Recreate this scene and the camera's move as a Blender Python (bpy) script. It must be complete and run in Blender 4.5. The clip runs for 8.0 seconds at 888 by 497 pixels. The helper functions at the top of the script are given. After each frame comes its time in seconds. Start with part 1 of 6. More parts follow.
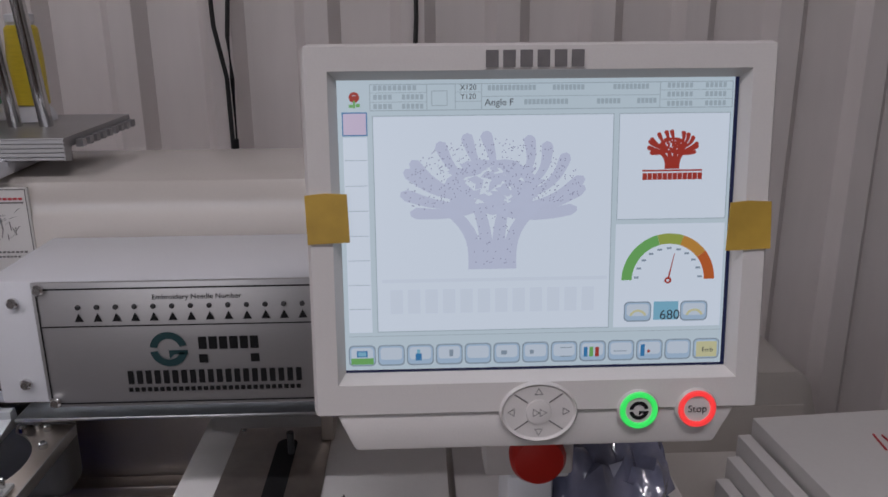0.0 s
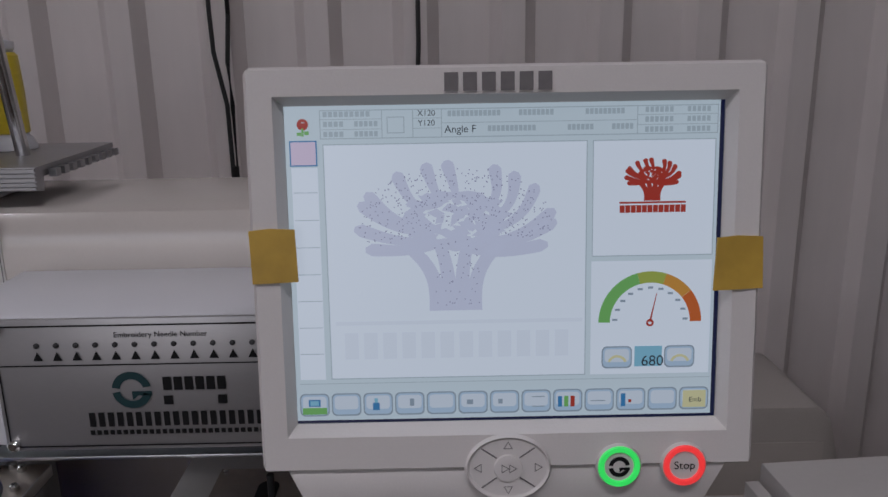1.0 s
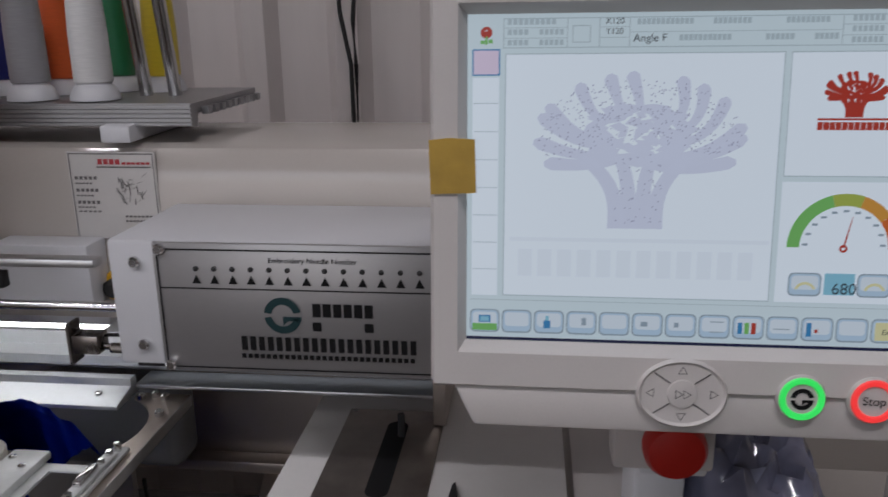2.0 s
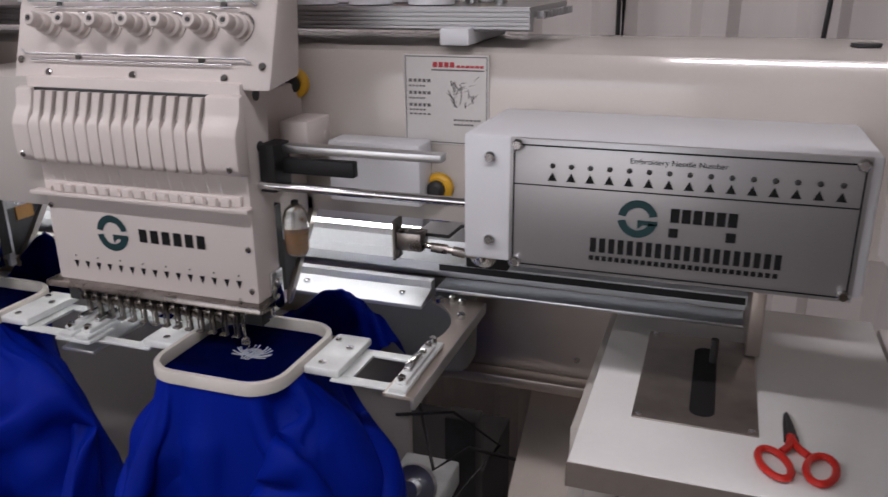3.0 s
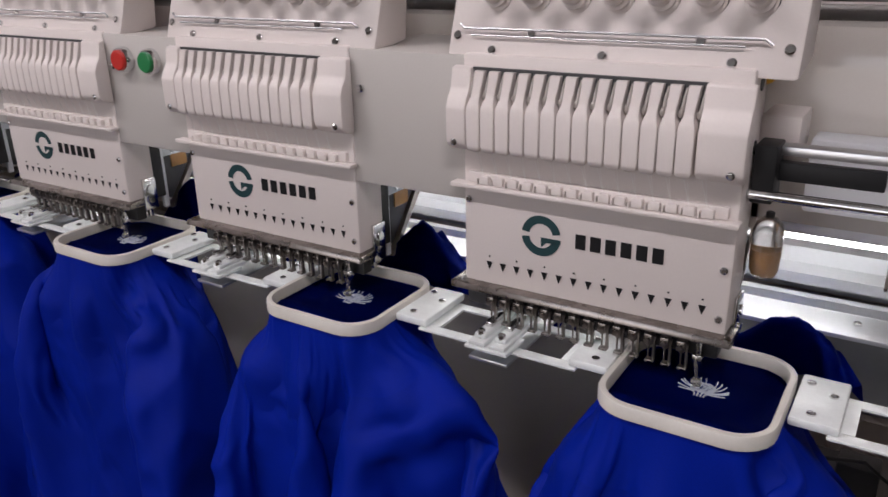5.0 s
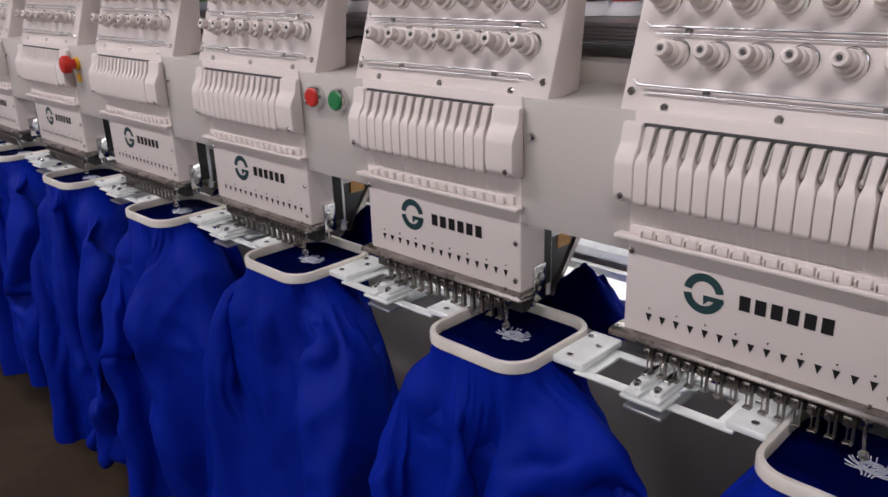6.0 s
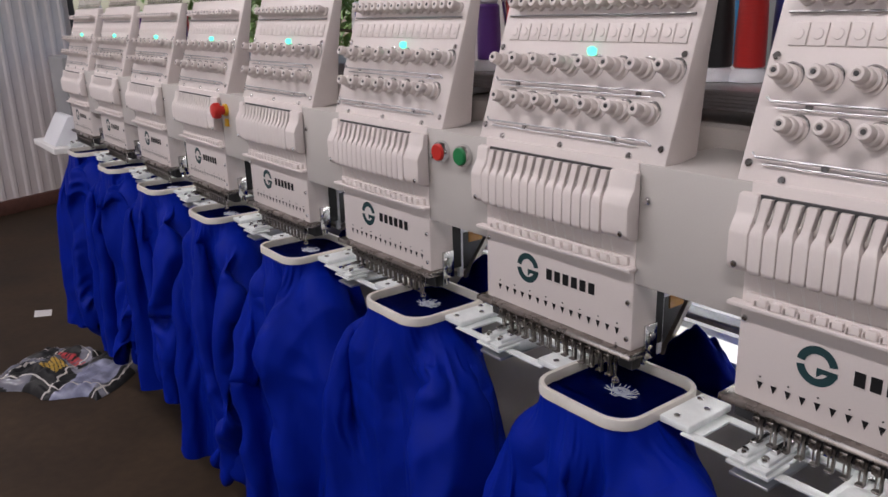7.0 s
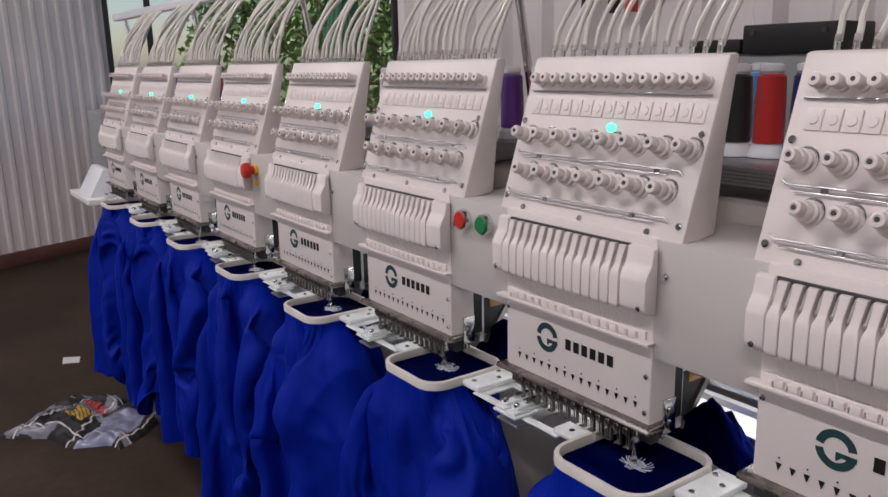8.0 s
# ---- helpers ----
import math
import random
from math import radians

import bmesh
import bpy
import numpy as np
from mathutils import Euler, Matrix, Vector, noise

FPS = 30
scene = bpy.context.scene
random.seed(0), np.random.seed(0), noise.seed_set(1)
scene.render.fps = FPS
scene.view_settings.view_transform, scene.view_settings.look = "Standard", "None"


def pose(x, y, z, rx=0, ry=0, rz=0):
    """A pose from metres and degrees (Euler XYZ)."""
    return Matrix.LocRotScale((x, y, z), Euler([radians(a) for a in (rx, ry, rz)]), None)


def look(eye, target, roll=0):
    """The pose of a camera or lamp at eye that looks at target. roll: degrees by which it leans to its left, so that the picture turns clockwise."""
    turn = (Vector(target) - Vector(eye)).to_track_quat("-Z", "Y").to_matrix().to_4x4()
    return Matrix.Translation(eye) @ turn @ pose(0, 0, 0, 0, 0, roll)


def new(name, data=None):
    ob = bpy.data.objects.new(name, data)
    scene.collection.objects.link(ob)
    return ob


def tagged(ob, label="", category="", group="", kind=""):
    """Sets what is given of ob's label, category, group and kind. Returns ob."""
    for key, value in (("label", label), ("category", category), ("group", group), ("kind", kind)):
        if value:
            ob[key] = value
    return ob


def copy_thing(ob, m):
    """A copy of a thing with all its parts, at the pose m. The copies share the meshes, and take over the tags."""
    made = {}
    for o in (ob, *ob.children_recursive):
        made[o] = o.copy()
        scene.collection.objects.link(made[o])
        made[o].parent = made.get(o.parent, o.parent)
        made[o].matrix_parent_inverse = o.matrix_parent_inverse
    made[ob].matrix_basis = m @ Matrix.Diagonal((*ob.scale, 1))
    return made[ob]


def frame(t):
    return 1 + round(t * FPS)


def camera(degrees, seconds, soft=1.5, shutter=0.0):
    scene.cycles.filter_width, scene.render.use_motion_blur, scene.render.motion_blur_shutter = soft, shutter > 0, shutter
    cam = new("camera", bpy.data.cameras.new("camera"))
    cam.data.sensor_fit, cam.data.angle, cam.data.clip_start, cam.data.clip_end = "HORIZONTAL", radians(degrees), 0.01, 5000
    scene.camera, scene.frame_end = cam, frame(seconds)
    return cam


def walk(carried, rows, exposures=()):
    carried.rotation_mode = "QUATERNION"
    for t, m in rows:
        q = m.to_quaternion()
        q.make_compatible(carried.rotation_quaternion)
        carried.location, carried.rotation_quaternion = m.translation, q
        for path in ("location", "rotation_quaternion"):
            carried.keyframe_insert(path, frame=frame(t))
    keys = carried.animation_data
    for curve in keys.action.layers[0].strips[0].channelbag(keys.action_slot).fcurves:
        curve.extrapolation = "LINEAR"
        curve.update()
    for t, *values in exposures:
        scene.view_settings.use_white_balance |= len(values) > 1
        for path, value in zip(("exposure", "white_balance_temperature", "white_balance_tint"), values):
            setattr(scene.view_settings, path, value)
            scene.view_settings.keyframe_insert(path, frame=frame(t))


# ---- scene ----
cam = camera(58.8, 8.0, shutter=0.15)
PATH = [
    (0, (0.776, -0.652, 1.369), (0.848, 1.264, 0.798), -0.4),
    (0.5, (0.801, -0.622, 1.376), (0.852, 1.312, 0.869), -0.7),
    (1, (0.814, -0.611, 1.365), (0.831, 1.323, 0.855), -0.9),
    (1.2, (0.816, -0.61, 1.363), (0.819, 1.322, 0.848), -0.9),
    (2.3, (0.728, -0.624, 1.307), (0.392, 1.261, 0.729), -0.6),
    (2.5, (0.699, -0.631, 1.295), (0.279, 1.23, 0.694), -0.5),
    (3, (0.612, -0.654, 1.281), (-0.013, 1.13, 0.628), -0.5),
    (3.5, (0.526, -0.659, 1.275), (-0.231, 1.058, 0.583), -1.4),
    (4, (0.41, -0.648, 1.268), (-0.395, 1.036, 0.548), -1.2),
    (4.2, (0.371, -0.645, 1.263), (-0.465, 1.024, 0.546), -1.2),
    (5.3, (0.294, -0.651, 1.294), (-0.792, 0.871, 0.585), -1.1),
    (5.5, (0.292, -0.663, 1.304), (-0.861, 0.815, 0.607), -1.0),
    (6, (0.308, -0.663, 1.321), (-1.012, 0.677, 0.642), -1.7),
    (6.5, (0.324, -0.674, 1.338), (-1.126, 0.546, 0.697), -1.9),
    (7, (0.334, -0.691, 1.354), (-1.196, 0.458, 0.772), -1.6),
    (7.5, (0.339, -0.698, 1.373), (-1.236, 0.425, 0.864), -1.3),
    (8, (0.345, -0.69, 1.384), (-1.248, 0.428, 0.922), -1.2),
]
EXPOSURES = [(0.0, -0.73, 6250, 14), (0.5, -0.88, 6200, 14), (1.2, -0.96, 6150, 14), (2.3, -0.66, 6350, 11), (3.0, -0.20, 6400, 13), (3.5, -0.12, 6450, 14), (5.5, -0.07, 6480, 14), (8.0, -0.14, 6450, 14)]
walk(cam, [(t, look(eye, target, roll)) for t, eye, target, roll in PATH], EXPOSURES)

# ---- light ----
world = bpy.data.worlds.new("sky")
scene.world = world
world.use_nodes = True
wn = world.node_tree.nodes
sky = wn.new("ShaderNodeTexSky")
sky.sky_type, sky.sun_disc, sky.sun_elevation, sky.sun_rotation = "NISHITA", False, radians(48), radians(200)
world.node_tree.links.new(sky.outputs[0], wn["Background"].inputs[0])
wn["Background"].inputs[1].default_value = 0.12


def area(name, m, sx, sy, watts, colour):
    d = bpy.data.lights.new(name, "AREA")
    d.shape, d.size, d.size_y, d.energy, d.color = "RECTANGLE", sx, sy, watts, colour
    o = new(name, d)
    o.matrix_world = m
    return o


sun = bpy.data.lights.new("sun", "SUN")
sun.energy, sun.angle, sun.color = 5.0, radians(0.5), (1, 0.95, 0.88)
new("sun", sun).matrix_world = look((0, 0, 9), (2.0, 5.5, 0))
# daylight fill added at an assumed front opening, and two rows of tube lamps under the roof
area("doorway_daylight", look((-1.2, -4.9, 1.6), (-1.0, 0, 1.2)), 3.2, 2.6, 40, (1.0, 0.95, 0.98))
for lx in (-4.2, -1.6, 1.0):
    area("roof_tube_light", look((lx, -1.5, 3.25), (lx, -1.5, 0)), 1.2, 0.12, 40, (1.0, 0.945, 0.96))


# ---- materials ----
def mat(name, base, rough=0.5, metal=0.0, grain=60.0, var=0.10, bump=0.05, big=3.0, stain=0.10, glow=None, strength=0.0,
        coat=0.0, trans=0.0, sheen=0.0, stretch=None, isle=0.0, alpha=1.0, spec=0.5, wrinkle=0.0):
    """A surface with fine grain, broad stains, roughness wear and relief."""
    m = bpy.data.materials.new(name)
    m.use_nodes = True
    n, ln = m.node_tree.nodes, m.node_tree.links.new
    b = n["Principled BSDF"]
    co = n.new("ShaderNodeTexCoord")
    src = co.outputs["Object"]
    if stretch:
        mp = n.new("ShaderNodeMapping")
        mp.inputs["Scale"].default_value = stretch
        ln(src, mp.inputs[0])
        src = mp.outputs[0]
    t1, t2 = n.new("ShaderNodeTexNoise"), n.new("ShaderNodeTexNoise")
    t1.inputs["Scale"].default_value, t1.inputs["Detail"].default_value = grain, 4
    t2.inputs["Scale"].default_value, t2.inputs["Detail"].default_value = big, 3
    ln(src, t1.inputs["Vector"])
    ln(co.outputs["Object"], t2.inputs["Vector"])
    a = n.new("ShaderNodeMapRange")
    a.inputs[3].default_value, a.inputs[4].default_value = 1 - var, 1 + var
    c = n.new("ShaderNodeMapRange")
    c.inputs[1].default_value, c.inputs[2].default_value = 0.3, 0.7
    c.inputs[3].default_value, c.inputs[4].default_value = 1 - stain, 1 + stain * 0.4
    ln(t1.outputs[0], a.inputs[0])
    ln(t2.outputs[0], c.inputs[0])
    mul = n.new("ShaderNodeMath")
    mul.operation = "MULTIPLY"
    ln(a.outputs[0], mul.inputs[0])
    ln(c.outputs[0], mul.inputs[1])
    fac = mul.outputs[0]
    if isle:
        oi = n.new("ShaderNodeObjectInfo")
        r = n.new("ShaderNodeMapRange")
        r.inputs[3].default_value, r.inputs[4].default_value = 1 - isle, 1 + isle
        ln(oi.outputs["Random"], r.inputs[0])
        m2 = n.new("ShaderNodeMath")
        m2.operation = "MULTIPLY"
        ln(fac, m2.inputs[0])
        ln(r.outputs[0], m2.inputs[1])
        fac = m2.outputs[0]
    v = n.new("ShaderNodeVectorMath")
    v.operation = "SCALE"
    v.inputs[0].default_value = base
    ln(fac, v.inputs["Scale"])
    ln(v.outputs[0], b.inputs["Base Color"])
    rr = n.new("ShaderNodeMapRange")
    rr.inputs[3].default_value, rr.inputs[4].default_value = max(0.02, rough - 0.08), min(1, rough + 0.08)
    ln(t2.outputs[0], rr.inputs[0])
    ln(rr.outputs[0], b.inputs["Roughness"])
    b.inputs["Metallic"].default_value = metal
    b.inputs["Coat Weight"].default_value = coat
    b.inputs["Transmission Weight"].default_value = trans
    b.inputs["Sheen Weight"].default_value = sheen
    b.inputs["Alpha"].default_value = alpha
    b.inputs["Specular IOR Level"].default_value = spec
    if bump:
        bp = n.new("ShaderNodeBump")
        bp.inputs["Strength"].default_value, bp.inputs["Distance"].default_value = bump, 0.002
        ln(t1.outputs[0], bp.inputs["Height"])
        ln(bp.outputs[0], b.inputs["Normal"])
        if wrinkle:
            mp2, t3, b2 = n.new("ShaderNodeMapping"), n.new("ShaderNodeTexNoise"), n.new("ShaderNodeBump")
            mp2.inputs["Scale"].default_value = (1, 1, 0.45)
            t3.inputs["Scale"].default_value, t3.inputs["Detail"].default_value, t3.inputs["Distortion"].default_value = 13, 2.0, 0.5
            b2.inputs["Strength"].default_value, b2.inputs["Distance"].default_value = 1.0, wrinkle
            ln(co.outputs["Object"], mp2.inputs[0])
            ln(mp2.outputs[0], t3.inputs["Vector"])
            ln(t3.outputs[0], b2.inputs["Height"])
            ln(b2.outputs[0], bp.inputs["Normal"])
    if glow:
        b.inputs["Emission Color"].default_value = (*glow, 1)
        b.inputs["Emission Strength"].default_value = strength
    return m


CREAM = mat("cream_plastic", (0.73, 0.665, 0.635), 0.42, grain=400, var=0.03, bump=0.03, stain=0.05)
COVER = mat("greige_sheet_steel", (0.53, 0.50, 0.47), 0.5, grain=500, var=0.04, bump=0.05, stain=0.06)
BEAM = mat("cream_enamel", (0.55, 0.51, 0.47), 0.22, grain=300, var=0.03, bump=0.02, stain=0.07, coat=0.6)
WHITE = mat("white_powder_coat", (0.74, 0.75, 0.78), 0.36, grain=500, var=0.03, bump=0.04, stain=0.05)
BEZEL = mat("ivory_moulded_plastic", (0.66, 0.63, 0.61), 0.48, grain=700, var=0.03, bump=0.06, stain=0.04)
STEEL = mat("brushed_steel", (0.47, 0.465, 0.47), 0.36, 0.65, grain=120, var=0.10, bump=0.03, stain=0.10, stretch=(1, 1, 30))
DULL = mat("worn_bare_steel", (0.40, 0.36, 0.33), 0.36, 0.9, grain=90, var=0.12, bump=0.05, stain=0.3, big=14)
CHROME = mat("chrome", (0.72, 0.72, 0.72), 0.16, 1.0, grain=200, var=0.06, bump=0.02, stain=0.12, big=20)
WORN = mat("oiled_steel", (0.33, 0.30, 0.28), 0.28, 1.0, grain=150, var=0.25, bump=0.05, stain=0.35, big=40)
RAIL = mat("matt_anodised_aluminium", (0.62, 0.64, 0.66), 0.45, 0.55, grain=200, var=0.05, bump=0.03, stain=0.10, big=8)
ALU = mat("aluminium", (0.72, 0.73, 0.74), 0.34, 1.0, grain=200, var=0.07, bump=0.03, stain=0.10, big=12)
BLACK = mat("black_plastic", (0.014, 0.014, 0.015), 0.5, spec=0.3, grain=300, var=0.15, bump=0.05)
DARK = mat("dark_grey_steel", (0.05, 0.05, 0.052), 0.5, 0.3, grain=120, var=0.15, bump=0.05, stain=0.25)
INK = mat("black_print", (0.012, 0.012, 0.013), 0.6, spec=0.15, grain=300, var=0.15, bump=0.0)
TEAL = mat("dark_teal_print", (0.005, 0.040, 0.046), 0.5, grain=300, var=0.08, bump=0.0)
BLUE = mat("royal_blue_twill", (0.0006, 0.0128, 0.265), 0.56, spec=0.07, wrinkle=0.004, grain=900, var=0.16, bump=0.12, stain=0.12, big=9, isle=0.06)
STITCH = mat("silver_white_thread", (0.55, 0.60, 0.74), 0.4, grain=1500, var=0.2, bump=0.2)
HOOP = mat("ivory_hoop_plastic", (0.66, 0.63, 0.58), 0.42, grain=400, var=0.05, bump=0.04, stain=0.10, big=20)
BRACKET = mat("off_white_painted_metal", (0.78, 0.81, 0.80), 0.34, 0.1, grain=250, var=0.06, bump=0.04, stain=0.16, big=25)
TUBE = mat("clear_milky_tubing", (0.84, 0.81, 0.74), 0.3, grain=80, var=0.05, bump=0.0, trans=0.15)
CLEAR = mat("frosted_clear_plastic", (0.90, 0.88, 0.85), 0.15, grain=150, var=0.04, bump=0.02, trans=0.92)
OIL = mat("amber_oil", (0.72, 0.38, 0.12), 0.25, grain=60, var=0.1, bump=0.0, trans=0.3)
THREAD = mat("white_thread", (0.80, 0.78, 0.76), 0.6, grain=900, var=0.06, bump=0.0)
RED = mat("red_plastic", (0.55, 0.022, 0.014), 0.42, grain=300, var=0.06, bump=0.04)
GREEN = mat("green_plastic", (0.010, 0.20, 0.06), 0.4, grain=300, var=0.06, bump=0.04)
YELLOW = mat("yellow_plastic", (0.75, 0.42, 0.02), 0.45, grain=300, var=0.06, bump=0.04)
TAPE = mat("yellow_masking_tape", (0.52, 0.33, 0.05), 0.55, grain=120, var=0.12, bump=0.3, stain=0.15, big=40)
LAMINATE = mat("white_laminate", (0.80, 0.79, 0.77), 0.33, grain=200, var=0.03, bump=0.02, stain=0.08, big=6)
TABLE_EDGE = mat("brown_grey_edge_band", (0.17, 0.145, 0.125), 0.5, grain=90, var=0.15, bump=0.05)
APRON = mat("grey_beige_paint", (0.47, 0.44, 0.405), 0.42, grain=250, var=0.05, bump=0.04, stain=0.12)
TRAY = mat("satin_stainless_sheet", (0.62, 0.55, 0.49), 0.36, 0.8, grain=250, var=0.04, bump=0.03, stain=0.12, big=6)
SHELF = mat("dull_aluminium", (0.44, 0.44, 0.45), 0.42, 0.9, grain=200, var=0.07, bump=0.03, stain=0.12, big=12)
PAPER = mat("white_paper_label", (0.68, 0.66, 0.64), 0.6, grain=200, var=0.03, bump=0.0, stain=0.03)
GREYPRINT = mat("grey_print", (0.16, 0.15, 0.15), 0.6, grain=200, var=0.2, bump=0.0)
REDPRINT = mat("red_print", (0.50, 0.05, 0.06), 0.6, grain=200, var=0.1, bump=0.0)
SHEET = mat("white_corrugated_sheet", (0.74, 0.685, 0.665), 0.42, grain=40, var=0.05, bump=0.05, stain=0.14, big=1.5, stretch=(1, 1, 0.15))
RUST = mat("red_oxide_steel", (0.13, 0.055, 0.04), 0.7, grain=30, var=0.3, bump=0.2, stain=0.4)
CONCRETE = mat("brown_dusty_concrete", (0.050, 0.032, 0.019), 0.62, spec=0.2, grain=25, var=0.30, bump=0.35, stain=0.50, big=1.8)
# greys of the unseen walls and roof, set low to cut bounced fill light
DIMSHEET = mat("low_bounce_sheet", (0.30, 0.285, 0.27), 0.5, grain=40, var=0.08, bump=0.05, stain=0.2, big=1.5)
ROOF = mat("grey_roof_sheet", (0.34, 0.33, 0.32), 0.5, grain=30, var=0.06, bump=0.1, stain=0.1)
LAMP = mat("tube_lamp", (0.9, 0.9, 0.9), 0.4, glow=(1.0, 0.99, 0.97), strength=9.0, bump=0)
LED = mat("green_led", (0.1, 0.8, 0.5), 0.3, glow=(0.08, 0.85, 0.52), strength=2.0, bump=0)
RING_G = mat("green_light_ring", (0.1, 0.8, 0.2), 0.3, glow=(0.01, 0.75, 0.07), strength=1.0, bump=0)
RING_R = mat("red_light_ring", (0.8, 0.1, 0.1), 0.3, glow=(0.9, 0.018, 0.015), strength=1.1, bump=0)
BAG = mat("printed_polythene_bag", (0.20, 0.20, 0.24), 0.22, grain=14, var=0.6, bump=0.3, stain=0.3, big=9, coat=0.6)
BLUEBAG = mat("blue_grey_polythene", (0.24, 0.25, 0.36), 0.2, grain=25, var=0.5, bump=0.4, stain=0.5, big=14, coat=0.7)
LEAF = mat("leaf_green", (0.11, 0.19, 0.05), 0.5, grain=2, var=0.45, bump=0.1)
BARK = mat("bark", (0.12, 0.085, 0.06), 0.9, grain=20, var=0.3, bump=0.4)
EARTH = mat("earth", (0.20, 0.15, 0.10), 0.95, grain=6, var=0.2, bump=0.3, stain=0.3)
LEVER = mat("cast_grey_lever", (0.46, 0.42, 0.39), 0.38, 0.5, grain=300, var=0.08, bump=0.03)
CABLE = mat("black_cable", (0.02, 0.02, 0.02), 0.5, grain=200, var=0.1, bump=0)
SLATE = mat("grey_housing", (0.24, 0.245, 0.25), 0.45, grain=200, var=0.05, bump=0.05)


def glow(name, c, k=1.0):
    return mat(name, (0.02, 0.02, 0.02), 0.25, grain=50, var=0.02, bump=0, glow=c, strength=k)


# ---- mesh helpers ----
def box(bm, x0, x1, y0, y1, z0, z1, bev=0.0, seg=2):
    r = bmesh.ops.create_cube(bm, size=1, matrix=Matrix.LocRotScale(((x0 + x1) / 2, (y0 + y1) / 2, (z0 + z1) / 2), None, (x1 - x0, y1 - y0, z1 - z0)))
    if bev:
        es = list({e for v in r["verts"] for e in v.link_edges})
        bmesh.ops.bevel(bm, geom=es, offset=bev, segments=seg, affect="EDGES", profile=0.5)
    return bm


def cyl(bm, p, q, r0, r1=None, seg=16, bev=0.0):
    p, q = Vector(p), Vector(q)
    d = q - p
    m = Matrix.Translation((p + q) / 2) @ d.to_track_quat("Z", "Y").to_matrix().to_4x4()
    bmesh.ops.create_cone(bm, cap_ends=True, segments=seg, radius1=r0, radius2=r0 if r1 is None else r1, depth=d.length, matrix=m)
    return bm


def prism(bm, pts, axis, a, b, bev=0.0):
    """A profile pushed along an axis: x: points are (y, z); y: (x, z); z: (x, y)."""
    def at(p, v):
        return {"x": (v, p[0], p[1]), "y": (p[0], v, p[1]), "z": (p[0], p[1], v)}[axis]
    lo, hi = [bm.verts.new(at(p, a)) for p in pts], [bm.verts.new(at(p, b)) for p in pts]
    n = len(pts)
    fs = [bm.faces.new(lo), bm.faces.new(hi[::-1])]
    for i in range(n):
        fs.append(bm.faces.new((lo[i], hi[i], hi[(i + 1) % n], lo[(i + 1) % n])))
    bmesh.ops.recalc_face_normals(bm, faces=fs)
    if bev:
        es = list({e for f in fs for e in f.edges})
        bmesh.ops.bevel(bm, geom=es, offset=bev, segments=2, affect="EDGES", profile=0.5)
    return bm


def lathe(bm, prof, m=Matrix(), seg=18):
    """Rings of (radius, height) about the local z, closed at both ends."""
    rows = []
    for r, h in prof:
        rows.append([bm.verts.new(m @ Vector((r * math.cos(2 * math.pi * k / seg), r * math.sin(2 * math.pi * k / seg), h))) for k in range(seg)])
    for a, b in zip(rows, rows[1:]):
        for k in range(seg):
            bm.faces.new((a[k], a[(k + 1) % seg], b[(k + 1) % seg], b[k]))
    bm.faces.new(rows[0][::-1])
    bm.faces.new(rows[-1])
    return bm


def tube(bm, pts, r, seg=8, closed=False):
    pts = [Vector(p) for p in pts]
    n = len(pts)
    rows = []
    for i, p in enumerate(pts):
        a = pts[(i - 1) % n] if closed or i else p
        b = pts[(i + 1) % n] if closed or i < n - 1 else p
        q = (b - a).to_track_quat("Z", "Y")
        rr = r(i / max(1, n - 1)) if callable(r) else r
        rows.append([bm.verts.new(p + q @ Vector((rr * math.cos(2 * math.pi * k / seg), rr * math.sin(2 * math.pi * k / seg), 0))) for k in range(seg)])
    for a, b in list(zip(rows, rows[1:])) + ([(rows[-1], rows[0])] if closed else []):
        for k in range(seg):
            bm.faces.new((a[k], a[(k + 1) % seg], b[(k + 1) % seg], b[k]))
    if not closed:
        bm.faces.new(rows[0][::-1])
        bm.faces.new(rows[-1])
    return bm


def plate(bm, pts, lift=0.0):
    """A flat polygon facing local -y, from (x, z) points."""
    f = bm.faces.new([bm.verts.new((x, lift, z)) for x, z in pts])
    f.normal_update()
    if f.normal.y > 0:
        f.normal_flip()
    return bm


def finish(name, bm, material, smooth=35):
    me = bpy.data.meshes.new(name)
    bmesh.ops.recalc_face_normals(bm, faces=bm.faces) if len(bm.faces) > 6 else None
    bm.to_mesh(me)
    bm.free()
    me.materials.append(material)
    if smooth:
        me.polygons.foreach_set("use_smooth", [True] * len(me.polygons))
        me.set_sharp_from_angle(angle=radians(smooth))
    return me


def part(name, bm, material, parent, label="", smooth=35):
    o = new(name, finish(name, bm, material, smooth))
    o.parent = parent
    return tagged(o, label)


def share(name, me, parent, x=0, y=0, z=0, rx=0, ry=0, rz=0, label=""):
    o = new(name, me)
    o.parent = parent
    o.matrix_basis = pose(x, y, z, rx, ry, rz)
    return tagged(o, label)


def thing(name, label, category, group="", x=0, y=0, z=0, rx=0, ry=0, rz=0, kind=""):
    o = new(name)
    o.empty_display_size = 0.05
    o.matrix_basis = pose(x, y, z, rx, ry, rz)
    return tagged(o, label, category, group, kind)


def solid(name, bm, material, label, category, kind="", group="", smooth=35):
    return tagged(new(name, finish(name, bm, material, smooth)), label, category, group, kind)


def B():
    return bmesh.new()


